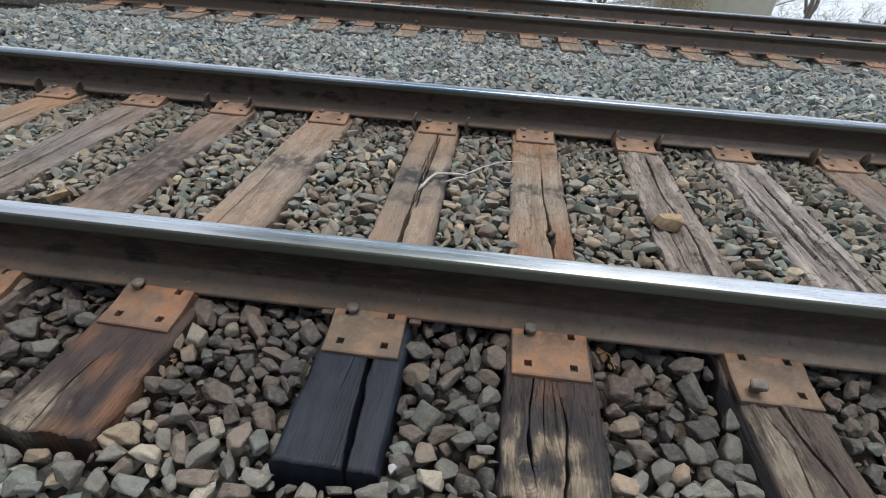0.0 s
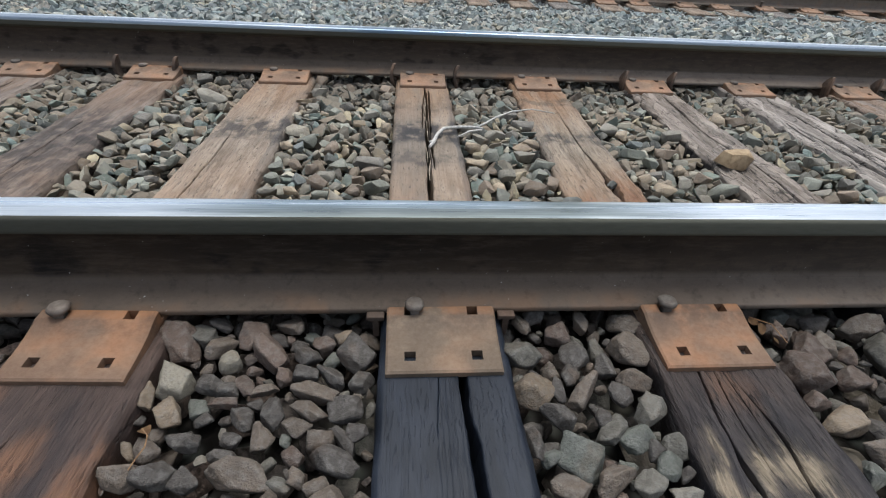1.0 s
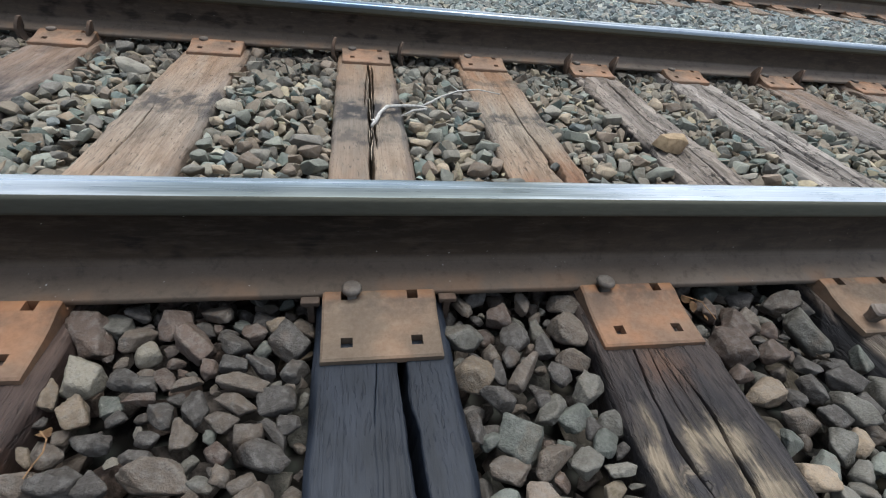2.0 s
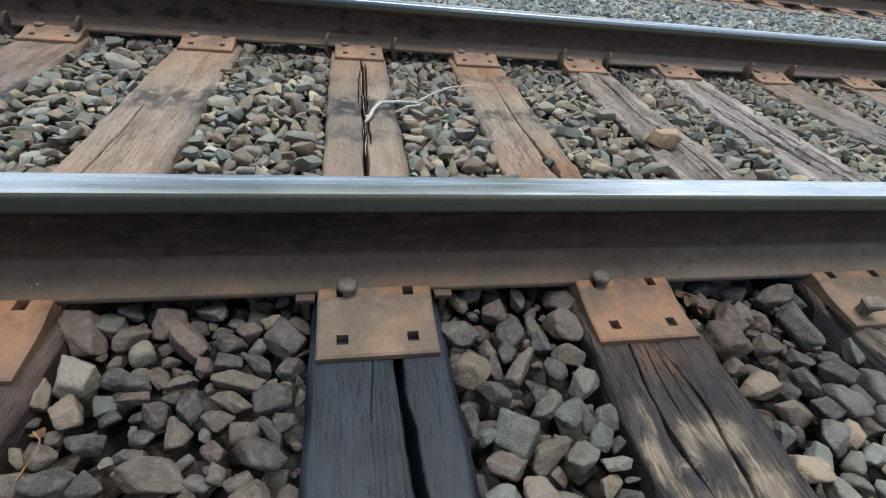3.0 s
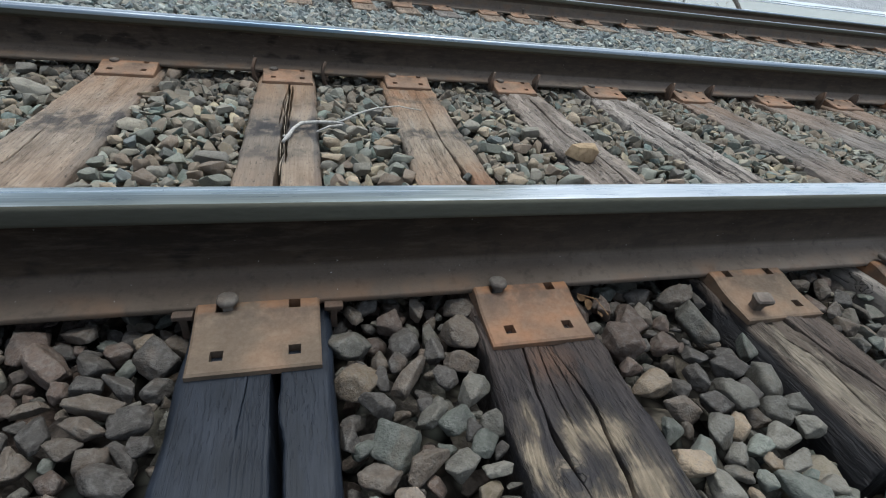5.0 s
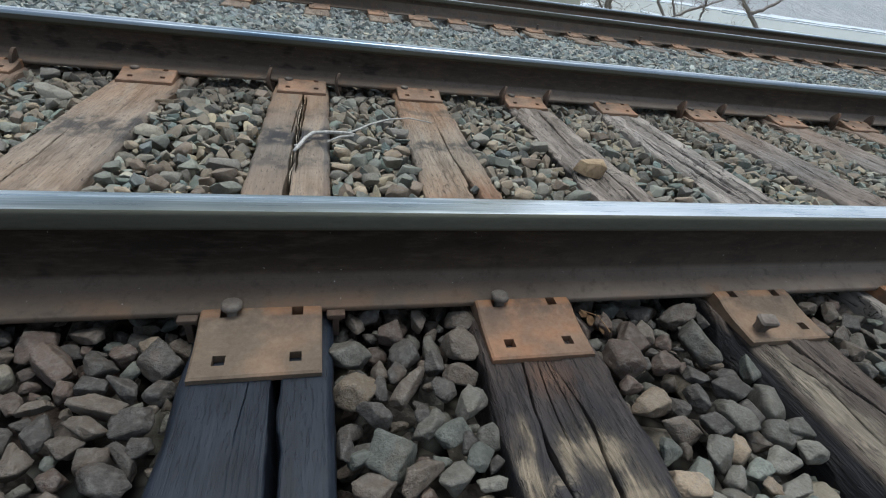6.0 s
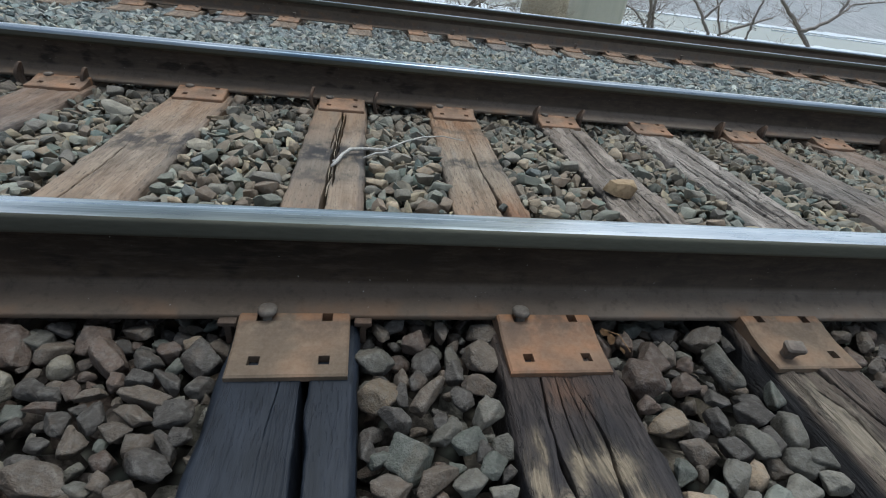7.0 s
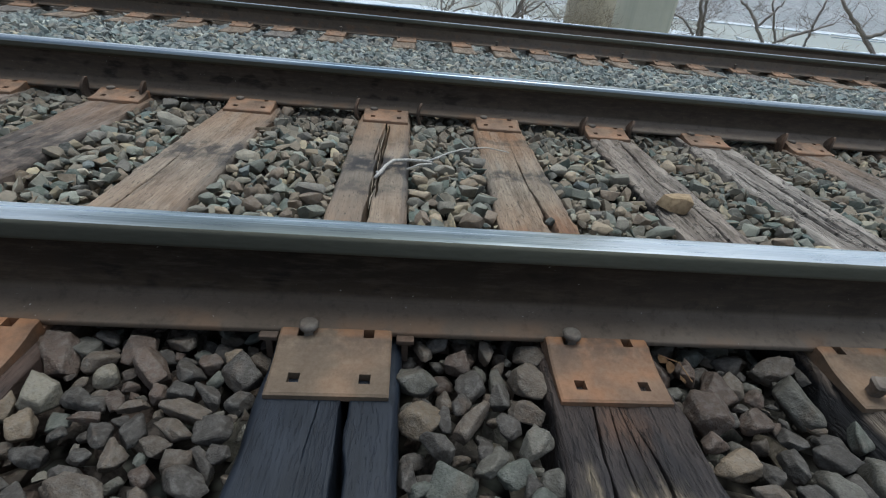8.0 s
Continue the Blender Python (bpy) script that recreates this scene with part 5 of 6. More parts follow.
bay_stones([  # between the tarry and the black tie
    (-0.453, -0.118, 0.05, 0.026, -67, "red"), (-0.426, -0.09, 0.026, 0.02, -29, "grey"), (-0.389, -0.124, 0.03, 0.019, 39, "brown"), (-0.362, -0.153, 0.022, 0.02, -58, "pale"), (-0.335, -0.098, 0.042, 0.025, -79, "red"), (-0.296, -0.143, 0.041, 0.023, -45, "red"),
    (-0.274, -0.073, 0.025, 0.016, -21, "brown"), (-0.239, -0.147, 0.027, 0.021, -44, "dark"), (-0.209, -0.12, 0.023, 0.017, -28, "red"), (-0.152, -0.143, 0.033, 0.03, -34, "dark"), (-0.182, -0.197, 0.03, 0.021, -61, "dark"), (-0.232, -0.188, 0.025, 0.015, -18, "dark"),
    (-0.141, -0.201, 0.023, 0.019, -13, "dark"), (-0.212, -0.225, 0.037, 0.017, -16, "brown"), (-0.155, -0.259, 0.029, 0.025, -2, "dark"), (-0.219, -0.258, 0.033, 0.016, -45, "brown"), (-0.228, -0.287, 0.023, 0.015, -30, "brown"), (-0.191, -0.31, 0.022, 0.019, -18, "brown"),
])
bay_stones([  # between the tarry and the black tie
    (-0.165, -0.345, 0.041, 0.02, -21, "dark"), (-0.279, -0.305, 0.025, 0.021, -86, "brown"), (-0.272, -0.263, 0.032, 0.021, -55, "dark"), (-0.309, -0.272, 0.024, 0.015, -55, "dark"), (-0.353, -0.21, 0.021, 0.015, -8, "dark"), (-0.324, -0.204, 0.026, 0.014, -62, "red"),
    (-0.29, -0.215, 0.023, 0.011, 1, "brown"), (-0.264, -0.193, 0.021, 0.013, -81, "red"), (-0.346, -0.237, 0.025, 0.01, 2, "red"), (-0.381, -0.204, 0.026, 0.016, -25, "dark"), (-0.368, -0.271, 0.018, 0.015, -61, "dark"), (-0.318, -0.308, 0.018, 0.013, -22, "dark"),
    (-0.327, -0.328, 0.023, 0.013, -2, "dark"), (-0.295, -0.36, 0.05, 0.02, -9, "brown"), (-0.225, -0.333, 0.019, 0.014, -35, "red"), (-0.236, -0.375, 0.016, 0.011, -28, "grey"), (-0.211, -0.367, 0.019, 0.013, -75, "brown"), (-0.182, -0.38, 0.021, 0.015, -2, "brown"),
])
bay_stones([  # between the tarry and the black tie
    (-0.155, -0.308, 0.03, 0.011, -45, "dark"), (-0.137, -0.3, 0.018, 0.015, -10, "dark"), (-0.4, -0.07, 0.021, 0.016, -36, "dark"), (-0.178, -0.108, 0.019, 0.015, 9, "tan"), (-0.434, -0.198, 0.034, 0.029, -20, "pale"), (-0.425, -0.257, 0.026, 0.019, -43, "tan"),
    (-0.376, -0.31, 0.035, 0.022, 3, "dark"), (-0.447, -0.355, 0.029, 0.019, -18, "brown"), (-0.399, -0.355, 0.027, 0.023, -15, "dark"), (-0.469, -0.225, 0.025, 0.013, -78, "tan"), (-0.434, -0.316, 0.022, 0.015, -44, "brown"), (-0.456, -0.317, 0.016, 0.008, -59, "tan"),
    (-0.436, -0.485, 0.038, 0.029, -27, "tan"), (-0.455, -0.503, 0.028, 0.019, -36, "tan"), (-0.37, -0.515, 0.034, 0.023, -1, "pale"), (-0.439, -0.529, 0.031, 0.015, 14, "grey"), (-0.368, -0.58, 0.037, 0.02, -3, "green"), (-0.401, -0.455, 0.018, 0.013, -38, "tan"),
])
bay_stones([  # between the tarry and the black tie
    (-0.356, -0.478, 0.029, 0.018, -50, "grey"), (-0.344, -0.545, 0.026, 0.018, -39, "pale"), (-0.352, -0.421, 0.033, 0.024, -53, "dark"), (-0.308, -0.499, 0.033, 0.019, -46, "brown"), (-0.254, -0.443, 0.027, 0.014, -53, "pale"), (-0.256, -0.5, 0.037, 0.023, 47, "grey"),
    (-0.199, -0.461, 0.039, 0.021, 81, "brown"), (-0.17, -0.406, 0.038, 0.025, -60, "brown"), (-0.155, -0.463, 0.026, 0.019, -55, "green"), (-0.194, -0.518, 0.029, 0.017, -59, "grey"), (-0.249, -0.55, 0.045, 0.019, -2, "brown"), (-0.132, -0.533, 0.028, 0.023, -17, "grey"),
    (-0.449, -0.421, 0.025, 0.015, 29, "brown"), (-0.378, -0.439, 0.021, 0.012, 5, "brown"), (-0.22, -0.571, 0.032, 0.017, 58, "pale"), (-0.164, -0.564, 0.033, 0.017, 4, "brown"), (-0.361, -0.367, 0.026, 0.018, -50, "dark"), (-0.24, -0.409, 0.029, 0.016, -61, "brown"),
])
bay_stones([  # between the tarry and the black tie
    (-0.288, -0.569, 0.02, 0.014, -25, "grey"),
])
bay_stones([  # between the black and the cracked tie
    (0.141, -0.156, 0.037, 0.025, -16, "grey"), (0.148, -0.232, 0.039, 0.031, 41, "tan"), (0.231, -0.234, 0.045, 0.018, 44, "brown"), (0.288, -0.181, 0.028, 0.017, 80, "dark"), (0.358, -0.081, 0.034, 0.027, -30, "brown"), (0.346, -0.148, 0.039, 0.032, -39, "brown"),
    (0.327, -0.213, 0.03, 0.022, 11, "brown"), (0.295, -0.247, 0.025, 0.021, -23, "dark"), (0.33, -0.277, 0.031, 0.023, 26, "grey"), (0.258, -0.309, 0.031, 0.019, 50, "grey"), (0.29, -0.323, 0.028, 0.02, 19, "green"), (0.34, -0.338, 0.022, 0.021, -32, "grey"),
    (0.318, -0.373, 0.024, 0.02, 71, "green"), (0.131, -0.328, 0.031, 0.014, -87, "dark"), (0.166, -0.395, 0.029, 0.02, -21, "brown"), (0.228, -0.386, 0.034, 0.018, 29, "brown"), (0.28, -0.394, 0.032, 0.019, 48, "grey"), (0.33, -0.411, 0.023, 0.011, -4, "grey"),
])
bay_stones([  # between the black and the cracked tie
    (0.219, -0.106, 0.027, 0.022, -15, "red"), (0.159, -0.08, 0.027, 0.014, -68, "brown"), (0.243, -0.155, 0.034, 0.029, 80, "dark"), (0.178, -0.281, 0.028, 0.02, -58, "dark"), (0.279, -0.069, 0.025, 0.017, 82, "brown"), (0.189, -0.231, 0.023, 0.014, 88, "dark"),
    (0.22, -0.202, 0.02, 0.017, 86, "dark"), (0.179, -0.061, 0.026, 0.019, -18, "dark"), (0.342, -0.382, 0.015, 0.011, 70, "dark"), (0.148, -0.35, 0.018, 0.014, 37, "green"), (0.309, -0.348, 0.016, 0.014, 57, "dark"), (0.25, -0.287, 0.02, 0.016, 81, "dark"),
    (0.198, -0.347, 0.041, 0.036, 62, "green"), (-0.026, -0.55, 0.024, 0.02, -17, "grey"), (0.04, -0.535, 0.029, 0.01, 8, "grey"), (0.102, -0.535, 0.038, 0.015, 8, "grey"), (0.149, -0.466, 0.023, 0.02, -70, "dark"), (0.198, -0.435, 0.028, 0.023, -62, "brown"),
])
bay_stones([  # between the black and the cracked tie
    (0.221, -0.491, 0.03, 0.023, 4, "pale"), (0.148, -0.438, 0.023, 0.015, 8, "green"), (0.17, -0.517, 0.016, 0.012, 2, "green"), (0.012, -0.57, 0.019, 0.015, -5, "green"),
])
bay_stones([  # between the cracked and the grey tie
    (0.647, -0.207, 0.043, 0.038, -60, "red"), (0.698, -0.163, 0.043, 0.033, 48, "red"), (0.839, -0.105, 0.049, 0.022, 11, "brown"), (0.837, -0.184, 0.05, 0.035, -82, "grey"), (0.646, -0.309, 0.034, 0.024, 24, "tan"), (0.667, -0.36, 0.033, 0.022, -11, "brown"),
    (0.732, -0.22, 0.029, 0.022, 26, "red"), (0.768, -0.17, 0.022, 0.017, 47, "red"), (0.627, -0.266, 0.023, 0.019, 31, "red"), (0.816, -0.241, 0.024, 0.017, -77, "tan"), (0.768, -0.263, 0.028, 0.023, 40, "dark"), (0.815, -0.299, 0.036, 0.027, 1, "dark"),
    (0.738, -0.307, 0.031, 0.015, 74, "dark"), (0.74, -0.366, 0.032, 0.022, 9, "dark"), (0.777, -0.347, 0.04, 0.024, -80, "grey"), (0.815, -0.351, 0.026, 0.023, 34, "dark"), (0.698, -0.322, 0.024, 0.016, 63, "dark"), (0.622, -0.395, 0.028, 0.019, 20, "green"),
])
bay_stones([  # between the cracked and the grey tie
    (0.701, -0.409, 0.032, 0.02, 54, "grey"), (0.742, -0.411, 0.03, 0.021, 24, "tan"), (0.66, -0.125, 0.028, 0.023, 40, "red"), (0.898, -0.116, 0.024, 0.015, 66, "dark"), (0.902, -0.255, 0.031, 0.02, 59, "green"), (0.874, -0.331, 0.039, 0.027, 61, "grey"),
    (0.648, -0.44, 0.026, 0.02, 36, "green"), (0.805, -0.434, 0.033, 0.021, 18, "grey"), (0.842, -0.393, 0.03, 0.022, -39, "grey"), (0.877, -0.391, 0.028, 0.02, 9, "grey"), (0.759, -0.44, 0.024, 0.017, 32, "green"), (0.697, -0.453, 0.021, 0.016, 30, "grey"),
    (0.735, -0.142, 0.03, 0.022, 65, "brown"), (0.609, -0.453, 0.032, 0.025, 3, "tan"), (0.877, -0.428, 0.03, 0.016, -1, "grey"),
])
bay_stones([  # between the cracked and the grey tie, clear of the ends
    (0.643, -0.493, 0.028, 0.021, 72, "grey"), (0.719, -0.494, 0.019, 0.013, 83, "green"), (0.684, -0.478, 0.022, 0.016, 144, "grey"), (0.763, -0.525, 0.046, 0.023, 121, "green"), (0.652, -0.543, 0.030, 0.022, 149, "grey"), (0.628, -0.526, 0.030, 0.013, 164, "green"),
    (0.681, -0.511, 0.014, 0.011, 90, "tan"), (0.744, -0.473, 0.016, 0.011, 98, "tan"), (0.785, -0.480, 0.034, 0.017, 9, "grey"), (0.823, -0.519, 0.024, 0.016, 156, "grey"), (0.808, -0.553, 0.022, 0.018, 81, "green"), (0.701, -0.562, 0.024, 0.015, 147, "grey"), (0.752, -0.577, 0.030, 0.018, 168, "green"),
])
bay_stones([  # past the grey tie
    (1.21, -0.092, 0.027, 0.015, 10, "brown"), (1.276, -0.063, 0.025, 0.014, 9, "brown"), (1.258, -0.114, 0.033, 0.015, 61, "brown"), (1.306, -0.083, 0.024, 0.017, 40, "red"), (1.178, -0.16, 0.034, 0.019, 55, "red"), (1.213, -0.181, 0.025, 0.016, 25, "brown"),
    (1.189, -0.231, 0.037, 0.016, 61, "brown"), (1.283, -0.144, 0.031, 0.02, 47, "dark"), (1.163, -0.283, 0.03, 0.029, 61, "grey"), (1.159, -0.232, 0.021, 0.013, 20, "dark"), (1.17, -0.343, 0.029, 0.017, 42, "dark"), (1.214, -0.284, 0.027, 0.017, 39, "green"),
])
bay_stones([  # beside the tarry tie's worn end
    (-0.876, -0.239, 0.042, 0.032, -8, "grey"), (-0.778, -0.297, 0.029, 0.025, -8, "grey"), (-0.853, -0.309, 0.034, 0.019, -45, "dark"), (-0.805, -0.152, 0.033, 0.02, -51, "dark"), (-0.757, -0.18, 0.029, 0.018, -7, "grey"), (-0.905, -0.146, 0.028, 0.022, -27, "dark"),
    (-0.812, -0.296, 0.025, 0.018, -13, "dark"), (-0.578, -0.55, 0.027, 0.017, -4, "tan"), (-0.523, -0.555, 0.033, 0.017, -6, "grey"), (-0.643, -0.547, 0.026, 0.022, -19, "grey"), (-0.579, -0.597, 0.036, 0.026, 16, "green"), (-0.486, -0.574, 0.032, 0.027, 9, "grey"),
    (-0.539, -0.609, 0.028, 0.015, 5, "green"), (-0.427, -0.587, 0.031, 0.02, -39, "grey"), (-0.401, -0.549, 0.026, 0.018, -14, "brown"), (-0.801, -0.382, 0.019, 0.013, -31, "pale"), (-0.783, -0.339, 0.021, 0.014, 24, "dark"),
])

# between the rails
bay_stones([
    (-0.423, 0.833, 0.041, 0.017, 10, "chalk"), (-0.372, 0.758, 0.036, 0.028, 37, "moss"), (-0.315, 1, 0.029, 0.027, 50, "moss"), (-0.407, 1.229, 0.031, 0.022, 18, "ash"), (-0.397, 0.699, 0.019, 0.015, 11, "blue"), (-0.435, 0.713, 0.02, 0.019, -50, "straw"),
    (-0.333, 0.647, 0.017, 0.014, 90, "chalk"), (-0.292, 0.69, 0.03, 0.02, 61, "clay"), (-0.144, 0.775, 0.023, 0.021, 8, "straw"), (-0.221, 0.904, 0.023, 0.017, 10, "straw"), (-0.17, 0.595, 0.047, 0.02, -2, "slate"), (-0.258, 0.578, 0.024, 0.017, -13, "moss"),
    (-0.285, 0.506, 0.026, 0.019, 7, "ash"), (-0.358, 0.485, 0.021, 0.018, -31, "blue"), (-0.303, 0.462, 0.028, 0.021, -35, "clay"), (-0.195, 0.485, 0.024, 0.023, 23, "clay"), (-0.146, 0.445, 0.037, 0.024, 45, "moss"), (-0.161, 0.534, 0.033, 0.019, 36, "clay"),
], INNER)
bay_stones([
    (-0.252, 0.447, 0.016, 0.015, 48, "ash"), (-0.433, 0.489, 0.02, 0.017, 11, "moss"), (-0.388, 0.592, 0.023, 0.014, -42, "clay"), (-0.332, 0.552, 0.02, 0.02, 31, "clay"), (-0.369, 0.414, 0.025, 0.011, 0, "straw"), (-0.437, 0.553, 0.024, 0.014, 19, "moss"),
    (-0.284, 0.407, 0.027, 0.011, 7, "moss"), (-0.43, 0.411, 0.028, 0.012, 8, "ash"), (-0.203, 0.416, 0.017, 0.015, 10, "clay"), (-0.131, 0.881, 0.025, 0.02, 83, "straw"), (-0.134, 1.084, 0.027, 0.022, 79, "slate"), (-0.145, 1.322, 0.031, 0.028, 50, "clay"),
    (-0.424, 1.418, 0.032, 0.023, 58, "clay"), (-0.281, 1.08, 0.029, 0.025, -48, "slate"), (-0.185, 1.001, 0.029, 0.021, 0, "ash"), (-0.444, 1.121, 0.033, 0.021, 15, "straw"), (-0.405, 1.063, 0.028, 0.018, -5, "ash"), (-0.447, 0.984, 0.022, 0.019, 40, "chalk"),
], INNER)
bay_stones([
    (-0.956, 0.922, 0.028, 0.023, -88, "slate"), (-0.86, 0.921, 0.025, 0.021, -88, "slate"), (-0.787, 1.148, 0.058, 0.025, 10, "ash"), (-0.809, 1.023, 0.027, 0.017, -83, "straw"), (-0.762, 1.044, 0.037, 0.019, -82, "ash"), (-0.794, 0.89, 0.023, 0.014, -82, "clay"),
    (-0.772, 0.809, 0.027, 0.021, 23, "moss"), (-0.857, 0.801, 0.023, 0.016, 21, "slate"), (-0.844, 0.667, 0.016, 0.014, 20, "blue"), (-0.821, 0.612, 0.014, 0.013, 32, "chalk"), (-0.734, 0.589, 0.028, 0.017, 57, "moss"), (-0.766, 0.637, 0.017, 0.014, 17, "ash"),
    (-0.754, 0.554, 0.02, 0.011, 16, "ash"), (-0.742, 0.673, 0.02, 0.018, 90, "slate"), (-0.749, 0.482, 0.018, 0.013, 14, "slate"), (-0.747, 0.437, 0.015, 0.012, -67, "moss"), (-0.9, 1.379, 0.033, 0.024, 30, "slate"), (-0.819, 1.357, 0.028, 0.024, 51, "ash"),
], INNER)
bay_stones([
    (0.152, 1.264, 0.027, 0.019, 81, "ash"), (0.211, 0.664, 0.031, 0.027, 68, "moss"), (0.311, 0.647, 0.032, 0.023, -8, "ash"), (0.225, 0.518, 0.032, 0.021, -2, "ash"), (0.337, 0.525, 0.031, 0.022, 77, "moss"), (0.162, 0.598, 0.036, 0.015, -28, "straw"),
    (0.35, 0.585, 0.043, 0.018, -12, "moss"), (0.357, 0.754, 0.03, 0.017, -18, "straw"), (0.164, 0.44, 0.024, 0.022, 6, "clay"), (0.202, 0.449, 0.02, 0.018, 5, "straw"), (0.305, 0.436, 0.036, 0.017, -12, "clay"), (0.362, 0.478, 0.026, 0.019, 76, "clay"),
    (0.143, 0.548, 0.026, 0.017, -1, "ash"), (0.157, 0.729, 0.028, 0.017, 1, "straw"), (0.195, 0.55, 0.019, 0.017, 12, "clay"), (0.247, 0.822, 0.036, 0.02, 6, "ash"), (0.357, 0.912, 0.044, 0.024, -18, "slate"), (0.328, 0.998, 0.033, 0.022, -1, "slate"),
], INNER)
bay_stones([
    (0.153, 0.88, 0.024, 0.015, 1, "ash"), (0.311, 0.834, 0.021, 0.02, 38, "slate"), (0.68, 0.898, 0.036, 0.033, 59, "ash"), (0.688, 0.688, 0.041, 0.02, -10, "moss"), (0.724, 0.621, 0.027, 0.022, -4, "moss"), (0.8, 0.706, 0.036, 0.026, -9, "clay"),
    (0.65, 0.503, 0.024, 0.022, 16, "straw"), (0.675, 0.437, 0.036, 0.02, -18, "straw"), (0.766, 0.485, 0.039, 0.02, 69, "ash"), (0.841, 0.521, 0.029, 0.027, 44, "clay"), (0.871, 0.452, 0.044, 0.02, -14, "moss"), (0.791, 0.568, 0.021, 0.017, -4, "straw"),
    (0.897, 0.844, 0.038, 0.019, -13, "ash"), (0.708, 0.844, 0.021, 0.019, -1, "straw"), (0.723, 0.765, 0.027, 0.016, -10, "blue"), (0.693, 0.534, 0.022, 0.014, -10, "slate"), (1.186, 0.822, 0.042, 0.03, -54, "moss"), (1.292, 0.631, 0.046, 0.02, 2, "ash"),
], INNER)
bay_stones([
    (1.192, 0.503, 0.031, 0.024, -11, "moss"), (1.164, 0.687, 0.025, 0.023, 34, "moss"), (1.157, 0.426, 0.031, 0.016, -17, "ash"), (1.356, 0.562, 0.022, 0.018, -12, "straw"), (1.23, 0.418, 0.034, 0.014, -20, "clay"), (1.238, 1.01, 0.035, 0.022, -16, "clay"),
    (1.167, 1.019, 0.035, 0.028, -11, "straw"), (1.331, 0.803, 0.032, 0.02, -18, "ash"), (1.282, 0.484, 0.027, 0.022, -10, "slate"),
], INNER)

taken = []
for x, y, a, b, deg, tone in PICKED + INNER:
    way = (math.cos(radians(deg)), math.sin(radians(deg)))
    for k in (-1, 0, 1):
        taken.append((x + k * (a - b) * way[0], y + k * (a - b) * way[1], b))

top_near = lay(scatter(-1.75, 2.3, -1.15, -0.02, (0.0185, 0.38), 15000, rnd, 0.72, taken), 0.006)
low_near = lay(scatter(-1.75, 2.3, -1.15, -0.02, (0.026, 0.25), 4000, rnd, 0.85), 0.060)
top_mid = lay(scatter(-3.6, 4.2, -0.02, 1.60, (0.0168, 0.42), 13500, rnd, 0.70, taken), -0.008)
low_mid = lay(scatter(-3.6, 4.2, -0.02, 1.60, (0.025, 0.25), 3200, rnd, 0.85), 0.028)
top_far = lay(scatter(-4.5, 9.5, 1.60, 4.50, (0.0195, 0.40), 10000, rnd, 0.72), 0.0, 0.35, 0.013)
low_far = lay(scatter(-4.5, 9.5, 1.60, 4.50, (0.027, 0.22), 2200, rnd, 0.85), 0.028)
outer = lay(scatter(9.5, 22, 1.0, 4.4, (0.036, 0.25), 1500, rnd, 0.80), 0.0)
beyond = lay(scatter(-4.0, 12, 4.5, 6.9, (0.032, 0.25), 1500, rnd, 0.80), 0.0)
flank = lay(scatter(4.2, 9.5, -1.2, 1.6, (0.032, 0.25), 1600, rnd, 0.80), 0.0)

shoulder = lay(scatter(-5.0, 9.5, -2.5, -1.15, (0.030, 0.28), 2200, rnd, 0.76), 0.0) + lay(scatter(-5.0, -1.75, -1.15, 1.6, (0.027, 0.28), 2500, rnd, 0.76), 0.0)
shoulder += lay(scatter(2.3, 4.2, -1.15, -0.02, (0.026, 0.28), 2500, rnd, 0.76), 0.0)

# the stones nearest the walk are pieces of their own
single, rest = [], []
for s in top_near:
    (single if -0.47 < s[0] < 0.94 and -0.42 < s[1] < -0.03 and len(single) < 300 - len(PICKED) else rest).append(s)
joined("loose_stones", rest + low_near, FINE, "crushed brown-grey stones outside the rail", True)
joined("loose_stones", top_mid + low_mid, SHARP, "crushed grey, tan and greenish stones between the rails", True)
joined("loose_stones", top_far + low_far + outer + beyond + flank + shoulder, PLAIN, "crushed pale grey stones between the tracks", False)


